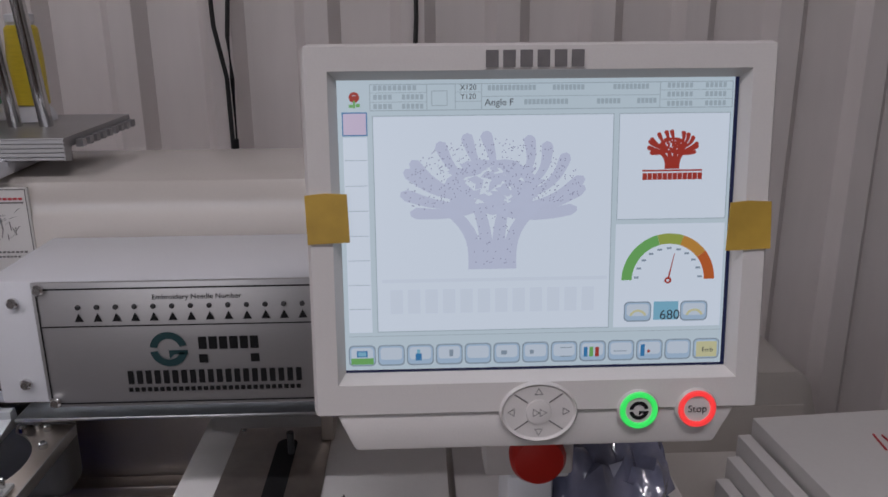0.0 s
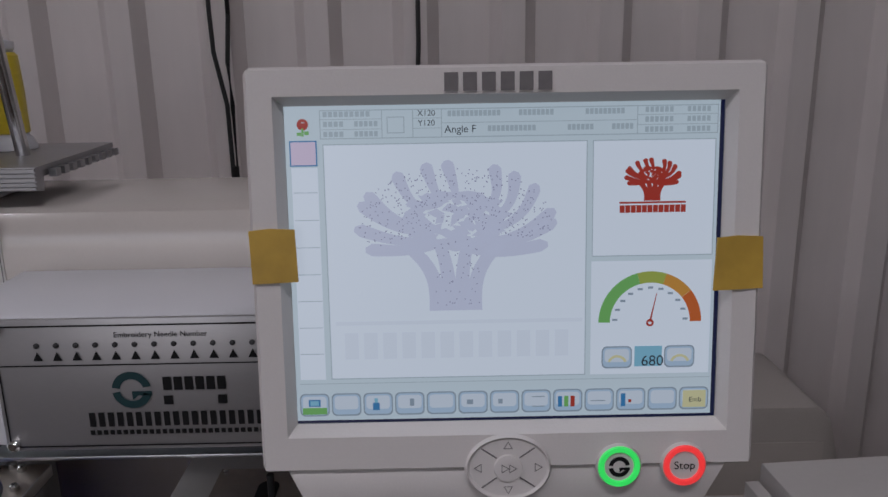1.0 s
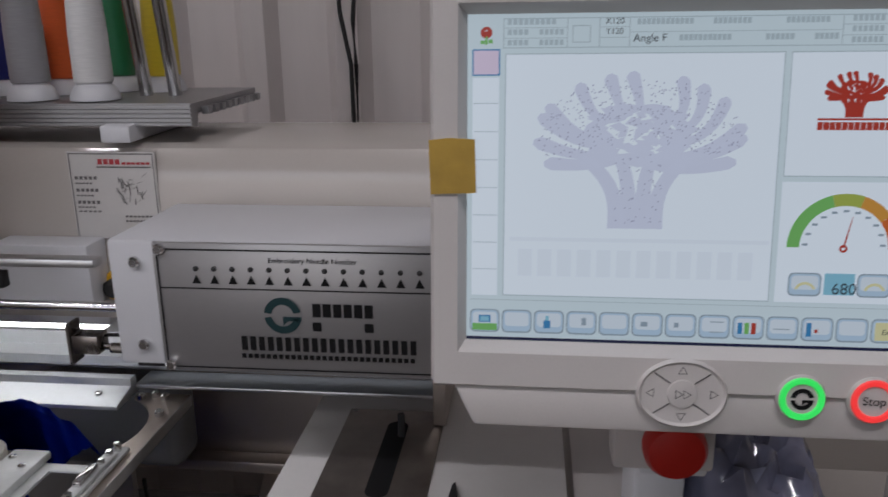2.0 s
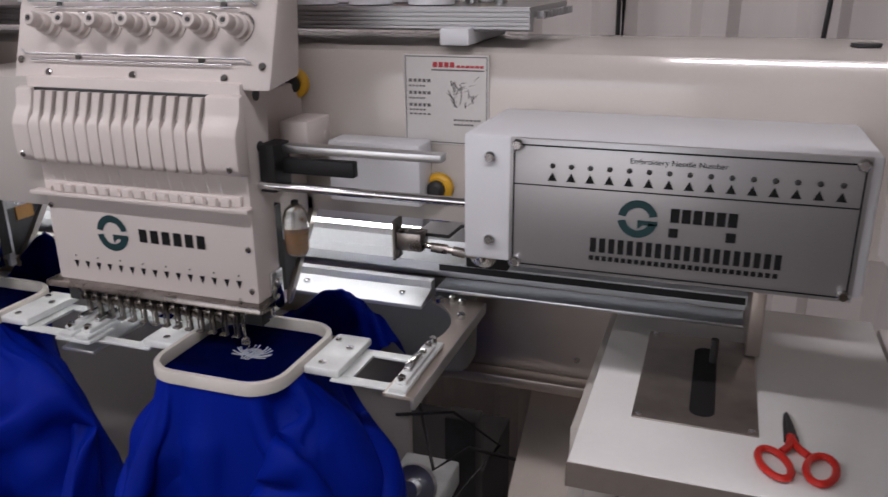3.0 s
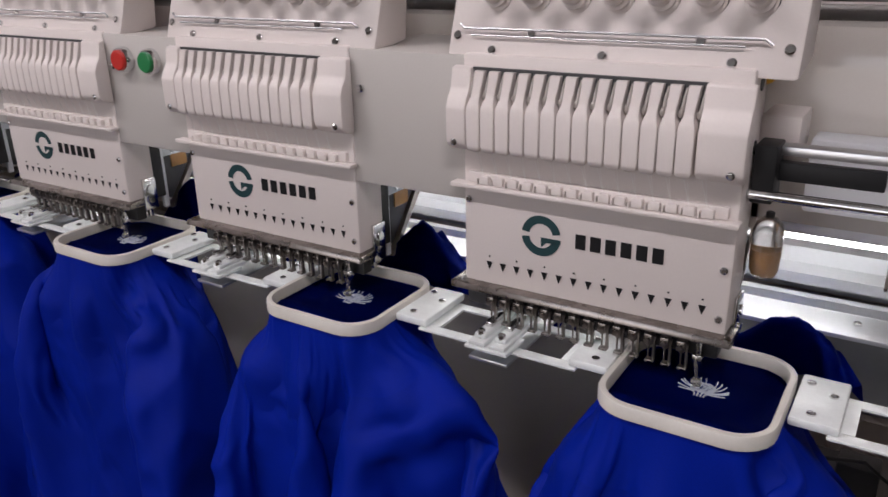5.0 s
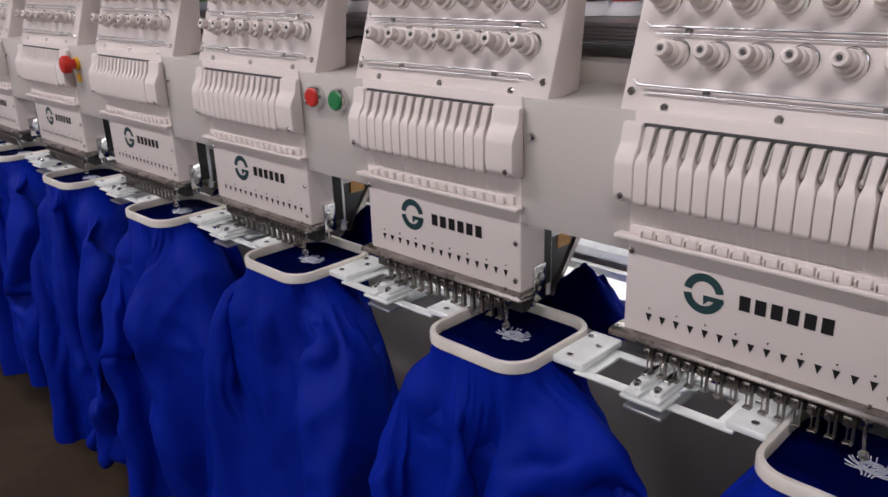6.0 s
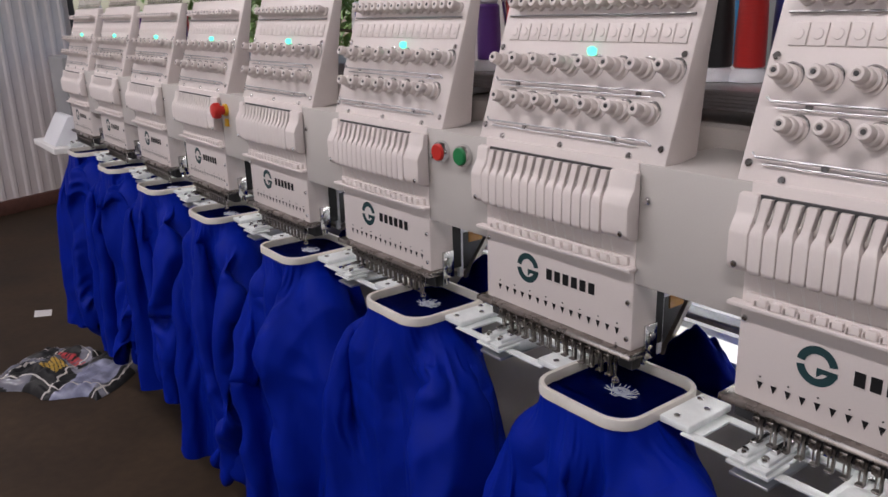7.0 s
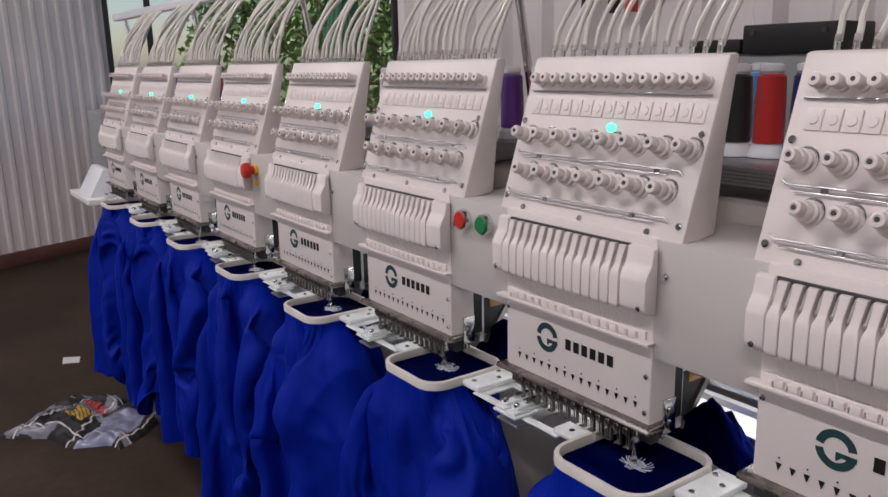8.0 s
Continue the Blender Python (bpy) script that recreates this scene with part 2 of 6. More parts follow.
def text_mesh(words, size):
    c = bpy.data.curves.new("lettering", "FONT")
    c.body, c.size, c.align_x, c.align_y = words, size, "CENTER", "CENTER"
    o = bpy.data.objects.new("lettering", c)
    scene.collection.objects.link(o)
    me = bpy.data.meshes.new_from_object(o.evaluated_get(bpy.context.evaluated_depsgraph_get()))
    bpy.data.objects.remove(o)
    bpy.data.curves.remove(c)
    return me


def lettering(name, words, size, material, parent, x, y, z, label=""):
    """Flat words that face local -y."""
    me = text_mesh(words, size)
    me.materials.clear()
    me.materials.append(material)
    return share(name, me, parent, x, y, z, 90, 0, 0, label)


def emblem(bm, cx, cz, r, y=0.0):
    """The round two-armed ring mark: two arcs and an inner bar."""
    def arc(a0, a1, n=18):
        pts = [(cx + r * math.cos(radians(a)), cz + r * math.sin(radians(a))) for a in np.linspace(a0, a1, n)]
        pts += [(cx + r * 0.60 * math.cos(radians(a)), cz + r * 0.60 * math.sin(radians(a))) for a in np.linspace(a1, a0, n)]
        for i in range(n - 1):
            plate(bm, [pts[i], pts[i + 1], pts[2 * n - 2 - i], pts[2 * n - 1 - i]], y)
    arc(12, 172)
    arc(188, 345)
    plate(bm, [(cx, cz - 0.06 * r), (cx + r, cz - 0.06 * r), (cx + r, cz - 0.3 * r), (cx, cz - 0.3 * r)], y)
    plate(bm, [(cx, cz - 0.3 * r), (cx + 0.28 * r, cz - 0.3 * r), (cx + 0.02 * r, cz - 0.55 * r)], y)
    return bm


def bars(bm, x0, x1, z0, z1, n, y=0.0, gap=0.25):
    """A word that is not spelt out: n plain bars."""
    w = (x1 - x0) / n
    for k in range(n):
        a = x0 + k * w + w * gap / 2
        plate(bm, [(a, z0), (a + w * (1 - gap), z0), (a + w * (1 - gap), z1), (a, z1)], y)
    return bm


def tree_mark(bm, cx, cz, s, y=0.0, width=1.0, trunk=1.0):
    """The broad-crowned tree design: fins that sweep up and out from a knotted centre on a flared trunk. s: half its width."""
    def stroke(mid, wide):
        side = []
        for i, q in enumerate(mid):
            t = (mid[min(len(mid) - 1, i + 1)] - mid[max(0, i - 1)]).normalized()
            w = wide(i / (len(mid) - 1)) * s
            side.append(((q.x - t.y * w, q.y + t.x * w), (q.x + t.y * w, q.y - t.x * w)))
        for (l0, r0), (l1, r1) in zip(side, side[1:]):
            plate(bm, [l0, r0, r1, l1], y)

    n = 13
    for k in range(n):
        a = radians(-24 + 228 * k / (n - 1) + 5 * math.sin(2.3 * k))
        lean = 0.95 * math.cos(a) + 0.18
        mid = []
        for i in range(11):
            f = i / 10
            rad, b = 0.40 + 0.56 * f, a - lean * (1 - f) ** 1.4
            mid.append(Vector((cx + s * rad * math.cos(b), cz + s * (0.02 + 0.60 * rad * math.sin(b)))))
        stroke(mid, lambda f: width * (0.031 + 0.036 * f) * math.sqrt(max(0.05, 1 - max(0, (f - 0.85) / 0.16) ** 2)))
    for k in range(24):
        ring = [(0.30 + 0.05 * math.sin(5 * q), 0.47 + 0.03 * math.sin(7 * q), q) for q in (2 * math.pi * k / 24, 2 * math.pi * (k + 1) / 24)]
        (a0, b0, q0), (a1, b1, q1) = ring
        plate(bm, [(cx + s * m * math.cos(q), cz + s * (0.03 + 0.6 * m * math.sin(q))) for m, q in ((a0, q0), (b0, q0), (b1, q1), (a1, q1))], y)
    rng = random.Random(4)
    for k in range(78):
        a, q = rng.uniform(0, 2 * math.pi), math.sqrt(rng.random()) * 0.42
        x, z, e, b = cx + s * q * 1.12 * math.cos(a), cz + s * (0.04 + q * 0.62 * math.sin(a)), s * rng.uniform(0.05, 0.11), rng.gauss(0.0, 0.5)
        dx, dz = e * math.cos(b), e * math.sin(b)
        t = 0.042 * s * width
        plate(bm, [(x - dx, z - dz), (x + t * math.sin(b), z - t * math.cos(b)), (x + dx, z + dz), (x - t * math.sin(b), z + t * math.cos(b))], y)
    for foot, top in ((-0.18, -0.50), (-0.065, -0.16), (0.055, 0.12), (0.17, 0.45)):
        mid = [Vector((cx + s * (foot + (top - foot) * (i / 8) ** 3.0), cz + s * (-0.18 - 0.66 * trunk * (1 - i / 8)))) for i in range(9)]
        stroke(mid, lambda f: width * (0.078 - 0.022 * f))
    return bm


# ---- the shed ----
def corrugated(bm, a, b, z0, z1, pitch=0.19, depth=0.028, thick=0.02):
    """A trapezoid sheet from plan point a to b, ribs towards the left of that way."""
    a, b = Vector((*a, 0)), Vector((*b, 0))
    d = (b - a)
    n = max(1, round(d.length / pitch))
    u = d / n
    out = Vector((-d.y, d.x, 0)).normalized()
    line = []
    for k in range(n):
        for f, h in ((0, 0), (0.52, 0), (0.64, 1), (0.88, 1)):
            line.append(a + u * (k + f) + out * depth * h)
    line.append(b)
    back = [line[0] - out * thick, line[-1] - out * thick]
    lo, hi = [bm.verts.new((p.x, p.y, z0)) for p in line], [bm.verts.new((p.x, p.y, z1)) for p in line]
    for i in range(len(line) - 1):
        bm.faces.new((lo[i], lo[i + 1], hi[i + 1], hi[i]))
    bl, bh = [bm.verts.new((p.x, p.y, z0)) for p in back], [bm.verts.new((p.x, p.y, z1)) for p in back]
    bm.faces.new((bl[0], bh[0], bh[1], bl[1]))
    return bm


WALL_Y, WALL_X, ROOF_Z = 1.02, -6.05, 3.4
bm = B()
box(bm, WALL_X - 1, 4.2, -7.0, 3.0, -0.15, 0.0)
solid("floor", bm, CONCRETE, "brown dusty concrete shed floor with stains", "floor", "structure")
bm = B()
bmesh.ops.create_grid(bm, x_segments=2, y_segments=2, size=300, matrix=Matrix.Translation((0, 0, -0.2)))
solid("ground", bm, EARTH, "bare brown earth outside the shed", "ground", "structure")

# rear wall: sheet to the right of the window, and below and above it
bm = B()
corrugated(bm, (4.2, WALL_Y), (-2.35, WALL_Y), 0.0, ROOF_Z)
solid("wall_north", bm, SHEET, "white corrugated steel sheet wall behind the machine", "wall", "structure", smooth=0)
bm = B()
corrugated(bm, (-2.35, WALL_Y), (-6.38, 0.85), 0.0, 1.15)
corrugated(bm, (-2.35, WALL_Y), (-6.38, 0.85), 2.6, ROOF_Z)
solid("wall_north_window_side", bm, SHEET, "white corrugated sheet below and above the window", "wall", "structure", smooth=0)
bm = B()
corrugated(bm, (-6.38, 0.85), (-5.978 + 0.4125 * 4.85, -5.0), 0.09, 1.54, 0.1, 0.011)
corrugated(bm, (-6.40, 0.85), (-5.998 + 0.4125 * 4.85, -5.0), 1.54, ROOF_Z, 0.1, 0.011)
solid("wall_west", bm, SHEET, "white corrugated sheet end wall with a lapped seam", "wall", "structure", smooth=0)
bm = B()
prism(bm, [(-6.40, 0.85), (-6.34, 0.85), (-3.93, -5.0), (-3.99, -5.0)], "z", 0.0, 0.10, 0.004)
solid("baseboard", bm, RUST, "rusty red steel channel along the foot of the wall", "baseboard", "structure")
# unseen side wall that closes the shed, darkened against bounce
bm = B()
corrugated(bm, (4.2, -7.0), (4.2, WALL_Y), 0.0, ROOF_Z, 0.2)
solid("wall_east", bm, DIMSHEET, "unseen grey corrugated sheet wall, kept dark to cut bounced light", "wall", "structure", smooth=0)
# unseen front wall, its doorway assumed as the place of the added fill light
bm = B()
corrugated(bm, (-3.98, -5.0), (-2.9, -5.0), 0.0, ROOF_Z, 0.2)
corrugated(bm, (0.5, -5.0), (4.2, -5.0), 0.0, ROOF_Z, 0.2)
corrugated(bm, (-2.9, -5.0), (0.5, -5.0), 3.0, ROOF_Z, 0.2)
solid("wall_south", bm, DIMSHEET, "unseen grey corrugated sheet wall, kept dark, with an assumed wide doorway", "wall", "structure", smooth=0)
# unseen roof, likewise darkened against bounce
bm = B()
box(bm, WALL_X - 0.1, 4.3, -7.0, 1.15, ROOF_Z, ROOF_Z + 0.06)
solid("ceiling", bm, ROOF, "unseen grey sheet roof, kept dark to cut bounced light", "ceiling", "structure")
window = thing("window_1", "wide shed window looking out on trees", "window", kind="structure")
bm = B()
for x in (-2.38, -5.35, -6.34):
    y = WALL_Y + (x + 2.35) * 0.0422
    box(bm, x - 0.009, x + 0.009, y - 0.02, y + 0.02, 1.15, 2.6, 0.003)
prism(bm, [(-2.36, WALL_Y - 0.022), (-2.36, WALL_Y + 0.022), (-6.36, 0.872), (-6.36, 0.828)], "z", 1.13, 1.165, 0.003)
part("window_frame", bm, DARK, window, "thin dark steel window bars")

for lx in (-4.2, -1.6, 1.0):
    lamp = thing("tube_lamp", "white fluorescent tube lamp under the roof", "lamp", "roof lamps", lx, -1.5, 3.3)
    bm = B()
    box(bm, -0.62, 0.62, -0.05, 0.05, 0.02, 0.1, 0.006)
    part("housing", bm, WHITE, lamp)
    bm = B()
    cyl(bm, (-0.6, 0, 0.0), (0.6, 0, 0.0), 0.014)
    part("tube", bm, LAMP, lamp)


def tree(x, y, h, seed):
    rng = random.Random(seed)
    t = thing("tree", "leafy green tree outside the shed window", "tree", "trees outside", x, y, -0.2)
    bm = B()
    tube(bm, [(0, 0, 0), (0.05, 0.03, h * 0.3), (-0.05, 0.06, h * 0.6), (0.05, 0, h * 0.9)], lambda f: 0.12 * (1 - 0.8 * f), 10)
    for k in range(9):
        a, z = rng.uniform(0, 6.28), h * rng.uniform(0.3, 0.85)
        tube(bm, [(0, 0, z), (0.5 * math.cos(a), 0.5 * math.sin(a), z + 0.3), (1.1 * math.cos(a), 1.1 * math.sin(a), z + 0.35)], lambda f: 0.04 * (1 - 0.8 * f), 6)
    part("trunk", bm, BARK, t)
    vs, fs = [], []
    for k in range(3200):
        a, e, q = rng.uniform(0, 6.28), rng.uniform(-1, 1), rng.random() ** 0.5
        lump = 1 + 0.35 * math.sin(3 * a + seed) * math.cos(4 * e)
        p = Vector((1.5 * q * lump * math.cos(a), 1.2 * q * lump * math.sin(a), h * 0.58 + h * 0.45 * e * q))
        m = Euler((rng.uniform(-1.2, 1.2), rng.uniform(-1.2, 1.2), rng.uniform(0, 6.28))).to_matrix()
        s = rng.uniform(0.04, 0.10)
        i = len(vs)
        for c in ((-s, 0, 0), (0, -s * 0.45, 0.01), (s, 0, 0), (0, s * 0.45, 0.01)):
            vs.append(p + m @ Vector(c))
        fs.append((i, i + 1, i + 2, i + 3))
    me = bpy.data.meshes.new("crown")
    me.from_pydata(vs, [], fs)
    me.materials.append(LEAF)
    o = new("crown", me)
    o.parent = t


for k, (x, y, h) in enumerate([(-8.3, 5.0, 3.4), (-11.0, 5.2, 3.8), (-7.0, 7.5, 4.2), (-14.0, 5.0, 4.4), (-16.5, 7.5, 5.0), (-10.5, 8.5, 4.6)]):
    tree(x, y, h, k + 1)


# ---- embroidery machine: bed, beam and rail ----
LEFT = -3.06
bm = B()
prism(bm, [(0.15, 1.02), (0.15, 1.17), (0.153, 1.19), (0.162, 1.205), (0.178, 1.212), (0.30, 1.215), (0.315, 1.205), (0.32, 1.19), (0.32, 1.02)], "x", LEFT, 0.80)
beam = thing("machine_beam", "long cream enamelled steel beam of the embroidery machine", "machine beam")
part("beam_body", bm, BEAM, beam)
bm = B()
cyl(bm, (0.74, 0.22, 1.214), (0.74, 0.22, 1.2165), 0.014, seg=20)
part("cap_hole", bm, DARK, beam)
sticker = part("notice", box(B(), 0.287, 0.382, 0.1485, 0.151, 1.108, 1.203), PAPER, beam, "printed threading notice", 0)
bm = B()
for x0, x1, z0, z1 in ((0.2885, 0.3805, 1.2005, 1.2015), (0.2885, 0.3805, 1.1095, 1.1105), (0.2885, 0.2895, 1.1095, 1.2015), (0.3795, 0.3805, 1.1095, 1.2015),
                       (0.3185, 0.377, 1.1865, 1.1880)):
    plate(bm, [(x0, z0), (x1, z0), (x1, z1), (x0, z1)], 0.1480)
rng = random.Random(9)
for k, z in enumerate((1.174, 1.169, 1.161, 1.156, 1.148, 1.1435, 1.139)):
    bars(bm, 0.292, 0.292 + (0.026 if k % 2 == 0 else 0.020), z, z + (0.0034 if k in (0, 2, 4) else 0.0018), 5, 0.1480, 0.3)
bars(bm, 0.343, 0.374, 1.134, 1.136, 7, 0.1480)
bars(bm, 0.343, 0.366, 1.129, 1.131, 6, 0.1480)
for k in range(34):
    a, x, z = rng.uniform(0.3, 2.6), rng.uniform(0.340, 0.366), rng.uniform(1.146, 1.176)
    l, w = rng.uniform(0.004, 0.012), 0.0010
    plate(bm, [(x, z), (x + w, z + w), (x + l * math.cos(a) + w, z + l * math.sin(a)), (x + l * math.cos(a), z + l * math.sin(a))], 0.1480)
part("print", bm, GREYPRINT, sticker, "", 0)
bm = B()
bars(bm, 0.3195, 0.345, 1.190, 1.1955, 4, 0.1479, 0.2)
bars(bm, 0.346, 0.377, 1.190, 1.1925, 6, 0.1479, 0.2)
part("red_heading", bm, REDPRINT, sticker, "red heading bars", 0)

for gx, gz in ((0.326, 1.059), (0.155, 1.168)):
    g = thing("cable_grommet", "yellow plastic grommet with a black cable on the beam", "grommet", "beam grommets", gx, 0.148, gz)
    bm = B()
    lathe(bm, [(0.017, 0), (0.0165, 0.006), (0.013, 0.009)], pose(0, 0, 0, 90), 20)
    part("collar", bm, YELLOW, g)
    bm = B()
    lathe(bm, [(0.0105, 0.004), (0.010, 0.016), (0.006, 0.019)], pose(0, 0, 0, 90), 16)
    tube(bm, [(0, -0.012, 0), (-0.012, -0.016, -0.001), (-0.028, -0.012, -0.004), (-0.045, 0.0, -0.006)], 0.003)
    part("plug", bm, CABLE, g)

bm = B()
prism(bm, [(0.232, 0.92), (0.232, 0.936), (0.205, 0.936), (0.205, 0.948), (0.232, 0.950), (0.236, 0.966), (0.31, 0.972), (0.33, 0.972), (0.33, 0.92)], "x", LEFT, 0.662)
rail = thing("drive_rail", "long aluminium drive rail along the machine bed", "rail")
part("extrusion", bm, RAIL, rail)
# thin black strip along the front groove of the rail
bm = B()
box(bm, 0.305, 0.66, 0.2035, 0.2046, 0.938, 0.946)
part("slot", bm, BLACK, rail, "black strip along the rail groove")
part("under_ledge", box(B(), 0.305, 0.66, 0.190, 0.231, 0.915, 0.9195, 0.001), ALU, rail)
part("end_plate", box(B(), 0.6635, 0.678, 0.165, 0.30, 0.8955, 1.03, 0.002), TRAY, rail)
bm = B()
cyl(bm, (LEFT, 0.262, 0.985), (0.30, 0.262, 0.985), 0.004, seg=10)
part("guide_rod", bm, CHROME, rail)
for a, b in ((-3.0, -2.05), (-2.0, -1.05), (-1.0, 0.30)):
    worklight = thing("work_light", "bright white lamp strip under the machine beam", "lamp strip", "lamp strips", 0, 0, 0)
    bm = B()
    box(bm, a, b, 0.165, 0.190, 1.004, 1.019, 0.002)
    part("housing", bm, WHITE, worklight)
    bm = B()
    box(bm, a + 0.01, b - 0.01, 0.167, 0.188, 0.998, 1.0035, 0.001)
    part("diffuser", bm, LAMP, worklight)

apron = thing("machine_stand", "grey-beige painted steel base of the embroidery machine", "machine base")
bm = B()
box(bm, LEFT, 0.515, 0.355, 0.375, 0.735, 0.92)
part("front_panel", bm, TRAY, apron)
bm = B()
box(bm, LEFT, 0.22, 0.30, 0.312, 0.10, 0.80)
part("lower_panel", bm, APRON, apron)
bm = B()
prism(bm, [(0.352, 0.715), (0.352, 0.708), (-0.03, 0.44), (-0.03, 0.447)], "x", 0.395, 0.504)
part("sloping_sheet", bm, TRAY, apron)
part("arm_shroud", box(B(), 0.13, 0.33, 0.235, 0.30, 0.775, 0.897, 0.02, 4), SLATE, apron)
bm = B()
box(bm, 0.215, 0.30, 0.15, 0.30, 0.56, 0.60, 0.004)
box(bm, 0.315, 0.352, 0.10, 0.28, 0.52, 0.545, 0.003)
part("cross_bracket", bm, BRACKET, apron)
bm = B()
lathe(bm, [(0.03, 0), (0.03, 0.012), (0.012, 0.014), (0.012, 0.03)], pose(0.27, 0.20, 0.62, 70), 22)
part("pulley", bm, ALU, apron)
bm = B()
box(bm, 0.0, 0.512, 0.325, 0.354, 0.722, 0.738, 0.002)
part("lip", bm, TRAY, apron)
bm = B()
box(bm, 0.505, 0.522, 0.02, 0.354, 0.10, 0.862, 0.002)
part("end_panel", bm, APRON, apron)
for x in (LEFT + 0.03, -2.0, -1.0, 0.27):
    part("leg", box(B(), x, x + 0.05, 0.315, 0.354, 0.0, 0.66, 0.003), DARK, apron)
bm = B()
cyl(bm, (0.457, 0.3545, 0.766), (0.457, 0.352, 0.766), 0.004, seg=12)
part("screw", bm, CHROME, apron)
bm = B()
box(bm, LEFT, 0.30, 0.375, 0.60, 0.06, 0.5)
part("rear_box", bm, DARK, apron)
for k, pts in enumerate([[(0.22, 0.33, 0.70), (0.28, 0.24, 0.62), (0.33, 0.25, 0.66), (0.38, 0.33, 0.60)], [(0.20, 0.30, 0.66), (0.30, 0.27, 0.70), (0.36, 0.30, 0.64), (0.31, 0.22, 0.58), (0.24, 0.28, 0.55)]]):
    bm = B()
    tube(bm, pts, 0.0028)
    solid("cable", bm, CABLE, "loose black cable under the machine bed", "cable", group="bed cables")

end = thing("end_table", "small grey machine end table beyond the last head", "end table", x=-3.02, y=0, z=0)
bm = B()
box(bm, -0.38, 0.0, -0.06, 0.30, 0.848, 0.872, 0.004)
part("tabletop", bm, LAMINATE, end)
bm = B()
box(bm, -0.16, -0.02, 0.05, 0.15, 0.0, 0.848, 0.004)
part("leg", bm, APRON, end)
bm = B()
box(bm, -0.365, -0.11, 0.045, 0.29, 0.872, 1.21, 0.01)
part("drive_housing", bm, SLATE, end)
bm = B()
prism(bm, [(-0.045, 0.8725), (0.044, 0.8725), (0.044, 0.985), (0.02, 0.985)], "x", -0.27, -0.05, 0.004)
part("white_cover", bm, WHITE, end)

# covers between the heads
COVERS = []
for k in range(8):
    c = thing("gap_cover", "greige sheet-steel cover between two embroidery heads", "machine cover", "gap covers", -0.4 * k, 0, 0)
    COVERS.append(c)
    if k == 7:
        bpy.data.objects.remove(c)
        COVERS.pop()
        break
    bm = B()
    box(bm, -0.226, -0.082, 0.002, 0.149, 1.042, 1.184, 0.0025)
    part("cover_body", bm, COVER, c)
    bm = B()
    lathe(bm, [(0.0045, 0), (0.0045, 0.003), (0.003, 0.005)], pose(-0.209, 0.002, 1.144, 90), 12)
    part("bolt", bm, CHROME, c)


def press_button(x, z, m, label):
    b = thing("push_button", label, "button", "machine buttons", x, 0.001, z)
    bm = B()
    lathe(bm, [(0.0160, 0), (0.0160, 0.006), (0.0144, 0.010), (0.0130, 0.010)], pose(0, 0, 0, 90), 24)
    part("chrome_ring", bm, CHROME, b)
    bm = B()
    lathe(bm, [(0.0126, 0.004), (0.0126, 0.0125), (0.0114, 0.0138), (0.004, 0.0138)], pose(0, 0, 0, 90), 24)
    part("cap", bm, m, b)


press_button(-0.582, 1.154, RED, "round red push button with a chrome ring")
press_button(-0.531, 1.154, GREEN, "round green push button with a chrome ring")


def mushroom(x, y, z, box_too, r=0.02):
    b = thing("emergency_stop", "red mushroom emergency stop button", "emergency stop", "emergency stops", x, y, z)
    bm = B()
    lathe(bm, [(r * 0.55, 0), (r * 0.55, 0.014), (r * 0.7, 0.016), (r, 0.017), (r, 0.026), (r * 0.86, 0.031), (r * 0.4, 0.033)], pose(0, 0, 0, 90), 28)
    part("mushroom_head", bm, RED, b)
    bm = B()
    lathe(bm, [(r * 0.75, -0.002), (r * 0.75, 0.004), (r * 0.6, 0.006)], pose(0, 0, 0, 90), 24)
    part("collar", bm, YELLOW if not box_too else BLACK, b)
    return b


mushroom(-1.392, 0.001, 1.149, False, 0.018)
bm = B()
box(bm, -1.402, -1.384, -0.001, 0.0018, 1.112, 1.129)
solid("warning_tag", bm, YELLOW, "small yellow tag under the emergency stop", "tag")


# ---- embroidery heads ----
TILT = 18.0
PITCH = 0.01514


def board(x, s, out=0.0):
    """A point of the tilted tension board: s metres up its face, out from it."""
    a = radians(TILT)
    return (x, 0.004 + s * math.sin(a) - out * math.cos(a), 1.178 + s * math.cos(a) + out * math.sin(a))


